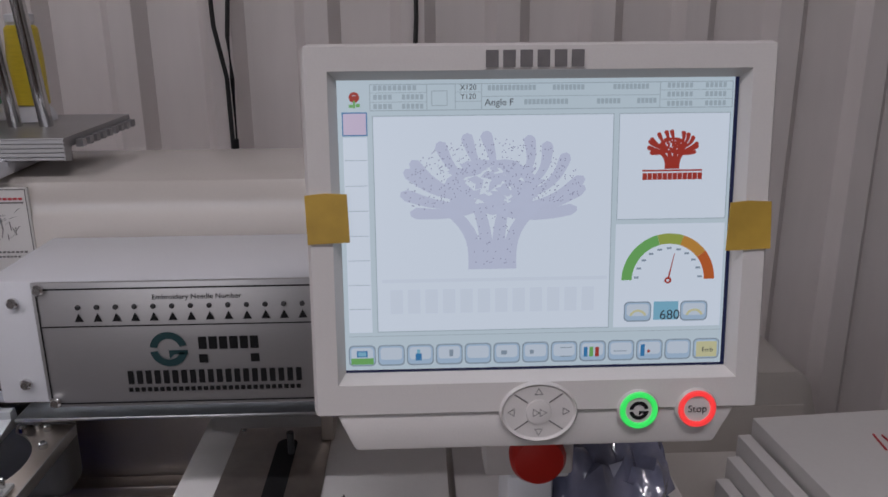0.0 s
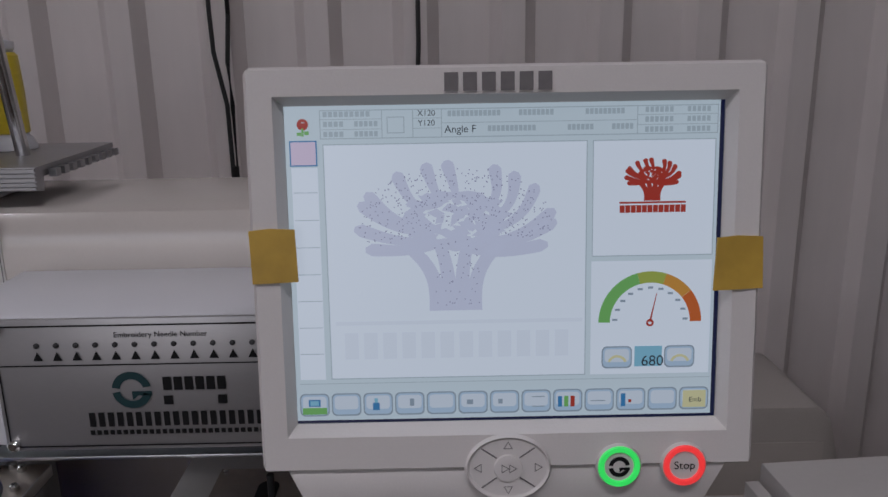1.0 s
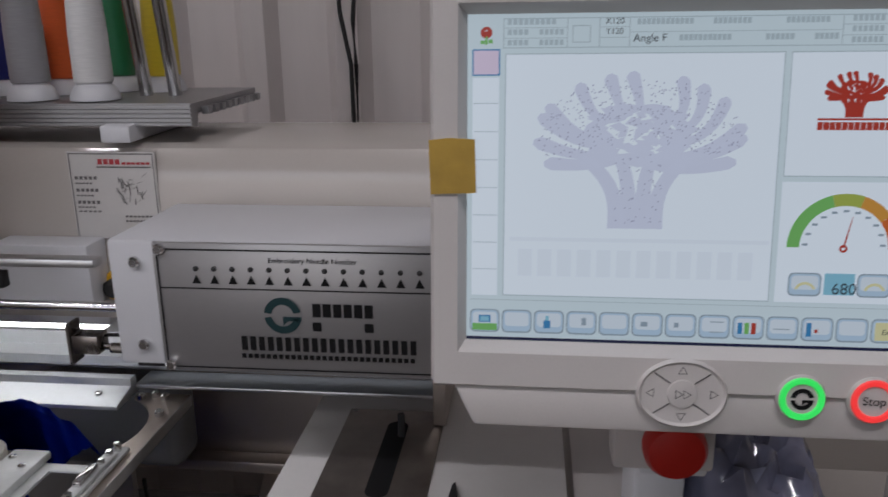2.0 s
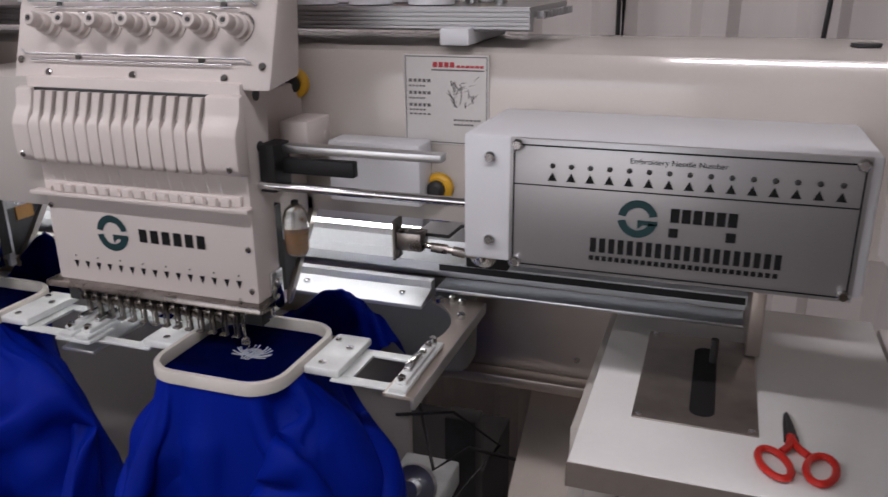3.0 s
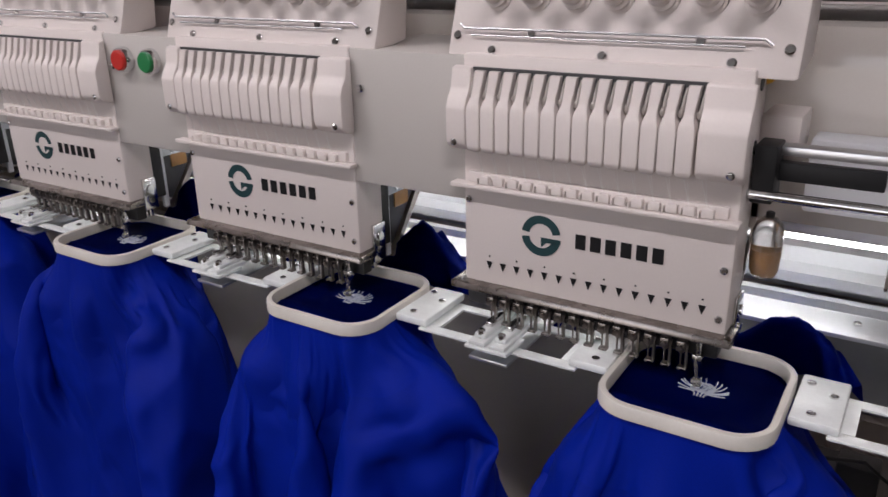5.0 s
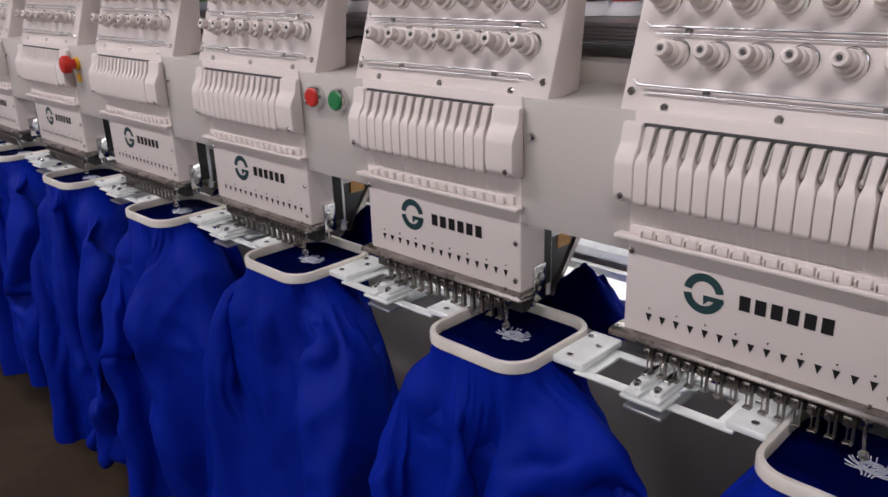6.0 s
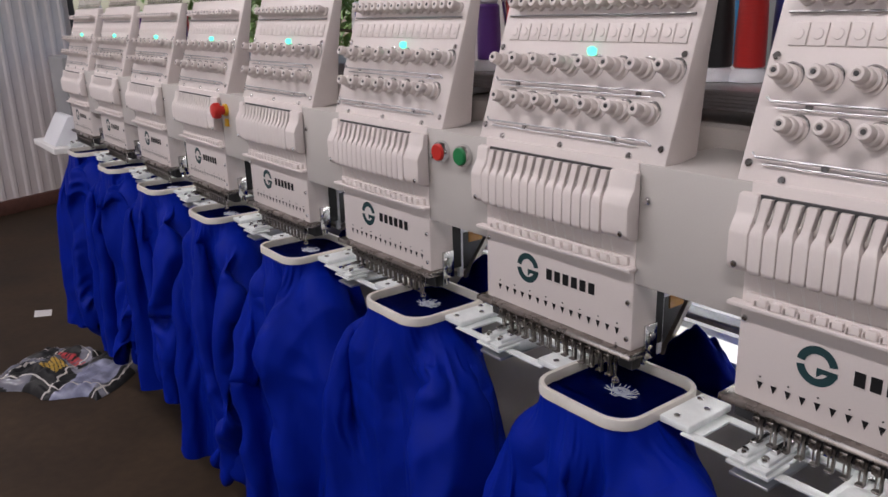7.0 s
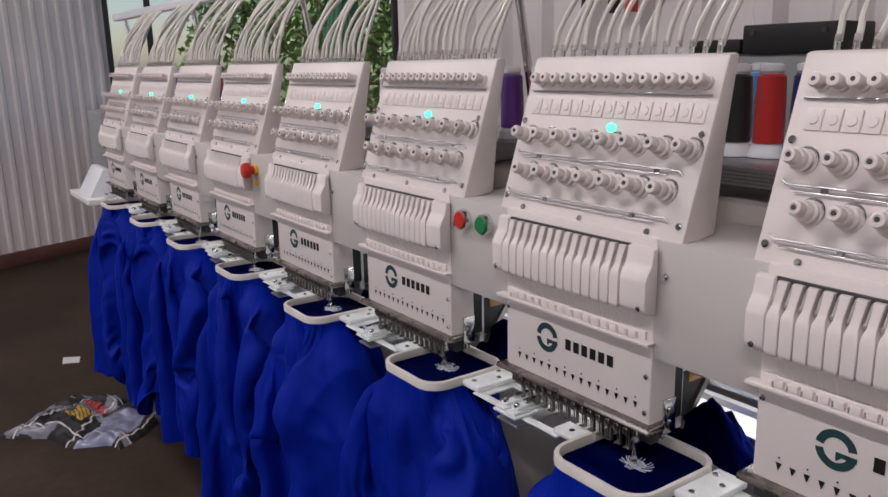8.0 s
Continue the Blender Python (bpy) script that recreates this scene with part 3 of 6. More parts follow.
def build_head():
    h = thing("embroidery_machine", "cream embroidery machine head with fifteen needles and a thread tension board", "embroidery machine", "embroidery heads in a row")
    bm = B()
    box(bm, -0.085, 0.178, 0.0, 0.046, 0.957, 1.186, 0.003)
    case = part("needle_case", bm, CREAM, h)
    front_screw = finish("screw", lathe(B(), [(0.0035, 0), (0.0035, 0.002), (0.002, 0.003)], Matrix(), 10), CHROME)
    for x, z in ((0.171, 1.060), (0.171, 1.018), (0.171, 0.972), (-0.079, 1.045)):
        share("screw", front_screw, case, x, 0, z, 90)
    # side fittings
    for z in (1.172, 1.120):
        part("side_hole", cyl(B(), (0.1775, 0.026, z), (0.1788, 0.026, z), 0.006, seg=14), DARK, case)
    bm = B()
    prism(bm, [(0.047, 0.95), (0.066, 0.95), (0.066, 1.05), (0.047, 1.05)], "x", 0.06, 0.172)
    part("slide_block", bm, BLACK, h)
    bm = B()
    prism(bm, [(0.067, 0.938), (0.084, 0.936), (0.150, 1.020), (0.150, 1.17), (0.067, 1.17)], "x", 0.075, 0.160, 0.002)
    part("arm", bm, CREAM, h)
    bm = B()
    prism(bm, [(0.078, 0.926), (0.086, 0.926), (0.165, 1.022), (0.165, 1.034), (0.150, 1.034), (0.150, 1.020)], "x", 0.08, 0.166)
    part("arm_underside", bm, DULL, h)
    part("gusset", prism(B(), [(0.075, 0.942), (0.084, 0.940), (0.137, 1.006), (0.075, 1.006)], "x", 0.1598, 0.162), DARK, h)
    part("arm_edge", box(B(), 0.1595, 0.166, 0.0665, 0.0755, 0.930, 1.032, 0.001), WHITE, h)
    stay = part("stay", box(B(), 0.162, 0.166, 0.0755, 0.125, 1.004, 1.017, 0.001), WHITE, h)
    for y in (0.09, 0.112):
        part("bolt", cyl(B(), (0.165, y, 1.0105), (0.168, y, 1.0105), 0.003, seg=10), CHROME, stay)
    bm = B()
    box(bm, 0.161, 0.164, 0.09, 0.118, 0.985, 1.03, 0.0008)
    part("oil_window", bm, OIL, h)
    bm = B()
    box(bm, 0.178, 0.1815, 0.022, 0.044, 0.94, 0.985, 0.001)
    cyl(bm, (0.176, 0.033, 0.97), (0.184, 0.033, 0.97), 0.005, seg=12)
    cyl(bm, (0.176, 0.033, 0.953), (0.184, 0.033, 0.953), 0.004, seg=12)
    cyl(bm, (0.165, 0.040, 0.925), (0.165, 0.040, 0.955), 0.004, seg=10)
    part("latch", bm, CHROME, h)

    # take-up lever guard: slots above, rounded tabs below
    # dark backing sheet: the shade inside the open slots, put in as colour
    bm = B()
    box(bm, -0.076, 0.147, -0.0035, 0.001, 1.128, 1.1745)
    part("slot_plate", bm, DARK, h)
    for xa, xb in ((0.1425, 0.1815), (-0.0930, -0.0716)):
        bm = B()
        prism(bm, [(0.0, 1.096), (-0.014, 1.098), (-0.020, 1.104), (-0.021, 1.112), (-0.021, 1.138), (-0.017, 1.147), (-0.011, 1.156), (-0.008, 1.174), (0.0, 1.176)], "x", xa, xb, 0.0022)
        part("guard_end", bm, CREAM, h)
        share("screw", front_screw, h, xb - 0.010 if xa > 0 else xa + 0.009, -0.0195, 1.106, 90)
    # each tab is rounded below and narrows into a leaning finger above
    bm = B()
    rows = []
    for z, xl, xr, y in ((-0.0265, -0.0030, 0.0030, 0.0050), (-0.0255, -0.0046, 0.0046, 0.0024), (-0.0235, -0.0060, 0.0060, 0.0007), (-0.0195, -0.00695, 0.00695, 0.0), (0.0120, -0.00705, 0.00705, 0.0), (0.0175, -0.0068, 0.0062, 0.0012),
                         (0.0215, -0.0058, 0.0044, 0.0036), (0.0250, -0.0052, 0.0036, 0.0066), (0.0300, -0.0050, 0.0038, 0.0084), (0.0380, -0.0044, 0.0050, 0.0100), (0.0480, -0.0040, 0.0062, 0.0122)):
        e = 0.0007
        rows.append([bm.verts.new(q) for q in ((xl, 0.0195, z), (xl, y + e, z), (xl + e, y, z), (xr - e, y, z), (xr, y + e, z), (xr, 0.0195, z))])
    for ra, rb in zip(rows, rows[1:]):
        for i in range(6):
            bm.faces.new((ra[i], ra[(i + 1) % 6], rb[(i + 1) % 6], rb[i]))
    bm.faces.new(rows[0][::-1])
    bm.faces.new(rows[-1])
    tab = finish("guard_tab", bm, CREAM)
    bm = B()
    tube(bm, [(0.0, -0.001, 0.0), (0.0006, 0.0005, 0.006), (0.0016, 0.002, 0.014), (0.0030, 0.003, 0.021)], lambda f: 0.0017 - 0.0005 * f, 7)
    lathe(bm, [(0.0012, -0.003), (0.0024, -0.001), (0.0022, 0.002), (0.0012, 0.0034)], pose(0, -0.001, 0), 8)
    lever = finish("take_up_lever", bm, LEVER)
    for k in range(15):
        x = -0.0785 + k * PITCH
        if k:
            share("guard_tab", tab, h, x, -0.021, 1.124)
        share("take_up_lever", lever, h, x + 0.0068, -0.0085, 1.1490)
    # threads, comb and ledge
    bm = B()
    for k in range(15):
        x = -0.056 + k * PITCH
        tube(bm, [(x - 0.01, -0.012, 1.104), (x - 0.004, -0.0085, 1.078), (x, -0.008, 1.066)], 0.0002, 4)
        tube(bm, [(x - 0.006, -0.012, 1.104), (x - 0.003, -0.0085, 1.076)], 0.0002, 4)
    tagged(part("threads", bm, THREAD, h, "taut white threads", 0), kind="stuff")
    bm = B()
    box(bm, -0.094, 0.181, -0.0125, 0.001, 1.0590, 1.0635, 0.0012)
    box(bm, -0.078, 0.170, -0.0045, 0.001, 1.0636, 1.0745, 0.001)
    part("ledge", bm, CREAM, h)
    bm = B()
    prism(bm, [(-0.0052, 0), (0.0052, 0), (0.0052, 0.0075), (0.0036, 0.0085), (-0.0030, 0.0085), (-0.0052, 0.0070)], "y", -0.0035, 0.0045, 0.0008)
    box(bm, -0.0074, -0.0062, -0.005, 0.005, 0, 0.0055)
    comb = finish("comb_tooth", bm, CREAM)
    for k in range(15):
        share("comb_tooth", comb, h, -0.058 + k * PITCH, -0.006, 1.064)
    # printed marks
    part("ring_emblem", emblem(B(), 0.0, 1.019, 0.0205, -0.0006), TEAL, h, "dark teal ring emblem", 0)
    for k in range(6):
        part("name_bar", bars(B(), 0.033 + k * 0.01467, 0.033 + (k + 1) * 0.01467, 1.0125, 1.0272, 1, -0.0006, 0.30), INK, h, "", 0)
    bm = B()
    plate(bm, [(-0.0035, 0.004), (0.0035, 0.004), (0, -0.005)])
    mark = finish("needle_mark", bm, INK, 0)
    bm = B()
    lathe(bm, [(0.0009, 0), (0.0009, 0.0006), (0.0005, 0.001)], pose(0, 0, 0, 90), 8)
    pin = finish("pin_hole", bm, INK, 0)
    for k in range(15):
        share("needle_mark", mark, h, -0.056 + k * PITCH, -0.0006, 0.978)
        if k % 2 == 0:
            share("pin_hole", pin, h, -0.056 + k * PITCH, -0.0002, 0.9875)
    # needle bars
    bm = B()
    prism(bm, [(-0.012, 0.951), (-0.004, 0.949), (0.02, 0.949), (0.02, 0.958), (-0.010, 0.9575)], "x", -0.096, 0.185, 0.001)
    part("bottom_rail", bm, WORN, h)
    bm = B()
    box(bm, -0.09, 0.17, 0.014, 0.03, 0.925, 0.9495, 0.001)
    part("bar_guide", bm, DARK, h)
    bm = B()
    cyl(bm, (0, 0, 0.0), (0, 0, 0.034), 0.0026, seg=10)
    box(bm, -0.0042, 0.0042, -0.0045, 0.004, 0.002, 0.012, 0.0008)
    cyl(bm, (0.0, -0.0035, 0.007), (0.0, -0.0075, 0.007), 0.0022, seg=8)
    cyl(bm, (0, 0, -0.013), (0, 0, 0.0), 0.0007, 0.0011, 6)
    box(bm, 0.004, 0.0062, -0.002, 0.002, -0.014, 0.010)
    box(bm, -0.002, 0.0062, -0.0045, 0.003, -0.0165, -0.014, 0.0006)
    bar = finish("needle_bar", bm, WORN)
    for k in range(14):
        share("needle_bar", bar, h, -0.056 + k * PITCH, 0.004, 0.930)
    bm = B()
    cyl(bm, (0, 0, 0.012), (0, 0, 0.055), 0.0028, seg=10)
    box(bm, -0.0045, 0.0045, -0.0045, 0.004, 0.006, 0.017, 0.0008)
    cyl(bm, (0, 0, -0.014), (0, 0, 0.006), 0.0007, 0.0012, 6)
    part("working_needle", bm, CHROME, h, "needle bar that is stitching").matrix_basis = pose(-0.056 + 14 * PITCH, 0.004, 0.915)
    bm = B()
    tube(bm, [(0.0, 0.0, 0.05), (0.0, 0.0, 0.02), (0.002, -0.001, 0.004)], 0.0016, 8)
    lathe(bm, [(0.0045, -0.001), (0.005, 0.001), (0.0042, 0.004)], pose(0.002, -0.001, 0), 14)
    part("presser_foot", bm, CLEAR, h, "clear plastic presser foot").matrix_basis = pose(-0.056 + 14 * PITCH, -0.001, 0.905)

    # tension board
    bm = B()
    a = board(0, 0)
    t = board(0, 0.219)
    prism(bm, [(a[1], a[2]), (t[1], t[2]), (t[1] + 0.018, t[2] + 0.001), (0.075, 1.30), (0.064, 1.187)], "x", -0.106, 0.208, 0.004)
    tb = part("tension_board", bm, CREAM, h)
    bm = B()
    lathe(bm, [(0.0125, 0), (0.0130, 0.002), (0.0105, 0.003), (0.0105, 0.006), (0.0118, 0.0075), (0.0118, 0.010), (0.0092, 0.0115), (0.0092, 0.0145), (0.0098, 0.016), (0.0088, 0.020),
               (0.0072, 0.021), (0.0072, 0.024), (0.0078, 0.0255), (0.0078, 0.030), (0.0066, 0.0325), (0.0042, 0.033), (0.0026, 0.0315)], Matrix(), 20)
    knob = finish("tension_knob", bm, CREAM)
    bm = B()
    lathe(bm, [(0.0024, 0.0), (0.0024, 0.0012), (0.001, 0.0013)], Matrix(), 10)
    pit = finish("knob_socket", bm, DARK)
    bm = B()
    ring = [(0.0128 * math.cos(q), 0.0128 * math.sin(q), 0.003 + 0.0015 * math.sin(2 * q)) for q in np.linspace(0.2, 2.9, 14)]
    tube(bm, ring, 0.0008, 6)
    lathe(bm, [(0.0138, 0.0), (0.0138, 0.001), (0.012, 0.0013)], Matrix(), 20)
    spring = finish("check_spring", bm, CHROME)
    up = 90 - TILT
    for n, x0, s in ((8, -0.077, 0.109), (7, -0.058, 0.060)):
        for k in range(n):
            x, y, z = board(x0 + k * 0.0383, s, 0.0)
            kn = share("tension_knob", knob, h, x, y, z, up)
            share("knob_socket", pit, kn, 0, 0, 0.0322)
            share("check_spring", spring, kn, 0, 0.002, 0)
    bm = B()
    lathe(bm, [(0.0082, 0), (0.0082, 0.004), (0.0066, 0.005), (0.0066, 0.012), (0.0074, 0.0135), (0.0074, 0.018), (0.0062, 0.020), (0.0036, 0.0203)], Matrix(), 16)
    small = finish("small_tension_knob", bm, CREAM)
    bm = B()
    box(bm, -0.0085, 0.0085, -0.011, 0.011, 0, 0.002, 0.0008)
    lathe(bm, [(0.0055, 0.002), (0.005, 0.003), (0.003, 0.0033)], Matrix(), 14)
    pad = finish("sensor_pad", bm, CREAM)
    bm = B()
    cyl(bm, (0, 0, -0.01), (0, 0, 0.016), 0.0036, 0.0032, 10)
    sock = finish("tube_socket", bm, CLEAR)
    for k in range(15):
        x = -0.079 + k * 0.0191
        kn = share("small_tension_knob", small, h, *board(x, 0.186), up)
        share("knob_socket", pit, kn, 0, 0, 0.0195)
        share("sensor_pad", pad, h, *board(x, 0.151), up)
        share("tube_socket", sock, h, x, board(0, 0.219)[1] + 0.007, 1.386, -8)
    bm = B()
    p, q = board(-0.094, 0.172, 0.002), board(0.200, 0.172, 0.002)
    tube(bm, [p, q], 0.0014, 6)
    for s, x1 in ((0.085, 0.188), (0.030, 0.186)):
        tube(bm, [board(-0.093, s + 0.004, 0.004), board(-0.088, s, 0.005), board(x1 - 0.006, s, 0.005), board(x1, s - 0.004, 0.004)], 0.0013, 6)
        tube(bm, [board(-0.08, s - 0.006, 0.0035), board(x1 - 0.02, s - 0.006, 0.0035)], 0.0010, 6)
    part("thread_rod", bm, SHELF, h)
    bm = B()
    lathe(bm, [(0.0042, 0), (0.0042, 0.002), (0.003, 0.003)], Matrix(), 12)
    scr = finish("board_screw", bm, CHROME)
    for x, s in ((-0.096, 0.024), (0.198, 0.024), (-0.096, 0.13), (0.198, 0.128), (-0.02, 0.028), (0.13, 0.028), (-0.05, 0.082), (0.15, 0.082)):
        share("board_screw", scr, h, *board(x, s, 0.0), up)
    for x in (-0.058, 0.049, 0.157):
        share("board_screw", scr, h, *board(x, 0.0115, 0.0), up)
    bm = B()
    lathe(bm, [(0.0056, 0), (0.0056, 0.004), (0.0034, 0.0078)], Matrix(), 14)
    part("status_lamp", bm, LED, h, "lit green lamp").matrix_basis = pose(*board(0.066, 0.128, 0.0), up)
    return h


HEADS = [build_head()]
for k in range(1, 8):
    HEADS.append(copy_thing(HEADS[0], pose(-0.4 * k, 0, 0)))


# thread tubes from each head up to the rack rail
def tubes(k):
    rng = random.Random(50 + k)
    t = thing("thread_tubes", "bundle of milky clear thread tubes rising from the head", "thread tubes", "thread tubes", -0.4 * k, 0, 0)
    for i in range(15):
        x = -0.079 + i * 0.0191
        e = 0.165 + (x - 0.05) * 0.80 + rng.uniform(-0.010, 0.010)
        b = rng.uniform(-0.02, 0.02)
        pts = []
        for f in np.linspace(0, 1, 11):
            pts.append((x + (e - x) * f ** 1.7 + b * math.sin(3.1 * f), 0.082 + 0.098 * f ** 1.5 + 0.010 * math.sin(5 * f + i) * f * (1 - f) * 3, 1.395 + 0.20 * f ** 0.9))
        bm = B()
        tube(bm, pts, 0.0034, 7)
        part("tube", bm, TUBE, t)


for k in range(8):
    tubes(k)
rack = thing("thread_rack_rail", "long white rail that carries the thread tubes", "rack rail")
bm = B()
box(bm, -3.25, 0.42, 0.166, 0.198, 1.575, 1.602, 0.004)
part("rail_bar", bm, WHITE, rack)
for x in (-3.15, -2.3, -1.5, -0.7, 0.332, 0.366):
    bm = B()
    cyl(bm, (x, 0.249, 1.252), (x, 0.19, 1.576), 0.0075, seg=14)
    part("post", bm, CHROME, rack)

shelf = thing("spool_shelf", "long ribbed aluminium shelf for thread spools", "shelf")
bm = B()
prof = [(0.158, 1.228)]
for k in range(5):
    prof += [(0.156, 1.229 + k * 0.0045), (0.156, 1.2315 + k * 0.0045), (0.159, 1.232 + k * 0.0045), (0.159, 1.233 + k * 0.0045)]
prof += [(0.352, 1.252), (0.352, 1.246), (0.175, 1.240), (0.172, 1.226)]
prism(bm, prof, "x", -3.15, 0.422)
part("shelf_plate", bm, SHELF, shelf)
for k in range(9):
    part("rib", box(B(), 0.4222, 0.430, 0.185 + k * 0.019, 0.195 + k * 0.019, 1.238, 1.246), SHELF, shelf)
for x in (-2.8, -1.6, -0.75, 0.33):
    bm = B()
    prism(bm, [(0.142, 1.213), (0.142, 1.230), (0.29, 1.243), (0.29, 1.2155)], "x", x, x + 0.032, 0.002)
    part("bracket", bm, WHITE, shelf)


SPOOL_COLOURS = {"red": (0.52, 0.014, 0.012), "grey": (0.35, 0.35, 0.37), "white": (0.78, 0.78, 0.78), "green": (0.01, 0.16, 0.06), "yellow": (0.80, 0.62, 0.03),
                 "orange": (0.75, 0.12, 0.02), "navy": (0.012, 0.018, 0.16), "black": (0.012, 0.012, 0.014), "sky blue": (0.05, 0.27, 0.55), "purple": (0.09, 0.02, 0.20)}
SPOOL_MATS = {k: mat("thread_" + k.replace(" ", "_"), v, 0.45, grain=260, var=0.2, bump=0.25, stain=0.06, sheen=0.2, stretch=(0.3, 0.3, 6)) for k, v in SPOOL_COLOURS.items()}


def spool(x, y, colour):
    s = thing("thread_spool", f"{colour} embroidery thread spool on a white cone", "thread spool", "thread spools", x, y, 1.2525)
    bm = B()
    lathe(bm, [(0.0255, 0), (0.0255, 0.004), (0.0215, 0.013), (0.018, 0.016), (0.013, 0.108), (0.0155, 0.111), (0.0155, 0.119), (0.008, 0.121)], Matrix(), 24)
    part("cone", bm, WHITE, s)
    bm = B()
    lathe(bm, [(0.016, 0.0165), (0.0198, 0.019), (0.0195, 0.07), (0.0178, 0.104), (0.0145, 0.1075)], Matrix(), 28)
    part("thread_winding", bm, SPOOL_MATS[colour], s)


for x, y, c in ((0.164, 0.19, "red"), (0.233, 0.19, "grey"), (0.304, 0.19, "white"), (0.165, 0.255, "navy"), (0.228, 0.262, "orange"), (0.272, 0.305, "green"), (0.330, 0.300, "yellow"),
                (0.100, 0.19, "black"), (-0.262, 0.262, "red"), (-0.318, 0.322, "sky blue"), (-0.229, 0.292, "navy"), (-0.303, 0.250, "black"), (-0.155, 0.215, "green"),
                (-0.60, 0.20, "navy"), (-0.655, 0.215, "red"), (-0.71, 0.20, "purple"), (-0.55, 0.23, "grey")):
    spool(x, y, c)
for k in range(2, 8):
    for j, c in enumerate(("purple", "red", "navy", "white")):
        spool(-0.4 * k - 0.18 - 0.062 * j, 0.2 + 0.03 * (j % 2), c)


# ---- pantograph, hoops and jackets ----
def rounded(a, b, r, n=7):
    pts = []
    for cx, cy, q in ((a - r, b - r, 0), (-a + r, b - r, 90), (-a + r, -b + r, 180), (a - r, -b + r, 270)):
        for k in range(n):
            t = radians(q + 90 * k / (n - 1))
            pts.append((cx + r * math.cos(t), cy + r * math.sin(t)))
    return pts


HOOP_X, HOOP_Y, HOOP_Z = 0.160, -0.003, 0.893


def build_hoop():
    h = thing("embroidery_hoop", "ivory plastic embroidery hoop with white side arms", "embroidery hoop", "embroidery hoops", HOOP_X, HOOP_Y, HOOP_Z)
    outer, inner = rounded(0.0765, 0.078, 0.036), rounded(0.0695, 0.071, 0.030)
    bm = B()
    rows = []
    for pts, z in ((outer, 0.0055), (outer, 0.017), (rounded(0.0755, 0.077, 0.035), 0.0185), (rounded(0.0705, 0.072, 0.031), 0.0185), (inner, 0.017), (inner, 0.0055)):
        rows.append([bm.verts.new((x, y, z)) for x, y in pts])
    n = len(outer)
    for a, b in list(zip(rows, rows[1:])) + [(rows[-1], rows[0])]:
        for k in range(n):
            bm.faces.new((a[k], a[(k + 1) % n], b[(k + 1) % n], b[k]))
    part("ring", bm, HOOP, h)
    for s in (-1, 1):
        bm = B()
        box(bm, min(s * 0.079, s * 0.119), max(s * 0.079, s * 0.119), -0.020, 0.062, 0.007, 0.016, 0.0025)
        part("clip_plate", bm, BRACKET, h)
        for x, y in ((0.088, 0.045), (0.108, 0.03), (0.095, -0.008)):
            part("rivet", lathe(B(), [(0.004, 0.016), (0.004, 0.0175), (0.002, 0.0185)], pose(s * x, y, 0), 10), CHROME, h)
        bm = B()
        for y in (0.046, -0.016):
            box(bm, min(s * 0.110, s * 0.186), max(s * 0.110, s * 0.186), y - 0.0065, y + 0.0065, 0.004, 0.0068, 0.0008)
        box(bm, min(s * 0.112, s * 0.130), max(s * 0.112, s * 0.130), -0.0095, 0.0395, 0.004, 0.0068)
        part("arm_bar", bm, BRACKET, h)
    return h


def build_panto():
    p = thing("pantograph_frame", "white metal pantograph frame that carries all the hoops", "pantograph frame")
    bm = B()
    prism(bm, [(0.150, 0.907), (0.150, 0.912), (0.186, 0.920), (0.186, 0.930), (0.198, 0.930), (0.203, 0.907)], "x", -2.95, 0.302, 0.001)
    part("drive_bar", bm, RAIL, p)
    bolt = finish("bolt", lathe(B(), [(0.004, 0), (0.004, 0.003), (0.0022, 0.004)], Matrix(), 10), CHROME)
    for k in range(24):
        share("bolt", bolt, p, 0.27 - k * 0.13, 0.17, 0.9165)
    # end arm, waisted by a round cut
    bm = B()
    pts = [(0.366, -0.040), (0.366, 0.203), (0.298, 0.203)]
    for a in np.linspace(62, -30, 12):
        pts.append((0.262 + 0.085 * math.cos(radians(a)), 0.115 + 0.085 * math.sin(radians(a))))
    pts += [(0.334, -0.040)]
    prism(bm, pts, "z", 0.900, 0.9035)
    part("end_arm", bm, TRAY, p)
    bm = B()
    box(bm, 0.362, 0.367, -0.040, 0.203, 0.890, 0.9035, 0.001)
    part("end_arm_flange", bm, ALU, p)
    for k in range(8):
        x = -0.04 - 0.4 * k
        bm = B()
        box(bm, x - 0.022, x + 0.022, -0.035, 0.17, 0.886, 0.890, 0.001)
        part("cross_arm", bm, ALU, p)
    for k in range(-1, 8):
        x = -0.04 - 0.4 * k
        for s in ((-1,) if k == -1 else (-1, 1)):
            u = x + s * 0.0115
            bm = B()
            box(bm, u - 0.009, u + 0.009, -0.038, 0.072, 0.9045, 0.909, 0.001)
            box(bm, u - 0.0065, u + 0.0065, -0.030, 0.055, 0.909, 0.914, 0.0015)
            clamp = part("clamp", bm, BRACKET, p)
            bm = B()
            box(bm, u - 0.004, u + 0.004, -0.012, 0.022, 0.914, 0.920, 0.0015)
            for y in (-0.026, 0.032, 0.048, 0.064):
                lathe(bm, [(0.0042, 0.909), (0.0042, 0.917), (0.0025, 0.9185)], pose(u, y, 0), 10)
            part("clamp_lever", bm, CHROME, clamp)
        bm = B()
        box(bm, x - 0.024, x + (0.024 if k >= 0 else -0.003), -0.040, 0.0, 0.9005, 0.9042, 0.001)
        part("clamp_base", bm, BRACKET, p)
    for x, y in ((0.312, 0.188), (0.340, 0.190), (0.326, 0.196), (0.352, 0.150)):
        part("arm_bolt", lathe(B(), [(0.005, 0.9035), (0.005, 0.909), (0.003, 0.911)], pose(x, y, 0), 12), CHROME, p)
    return p


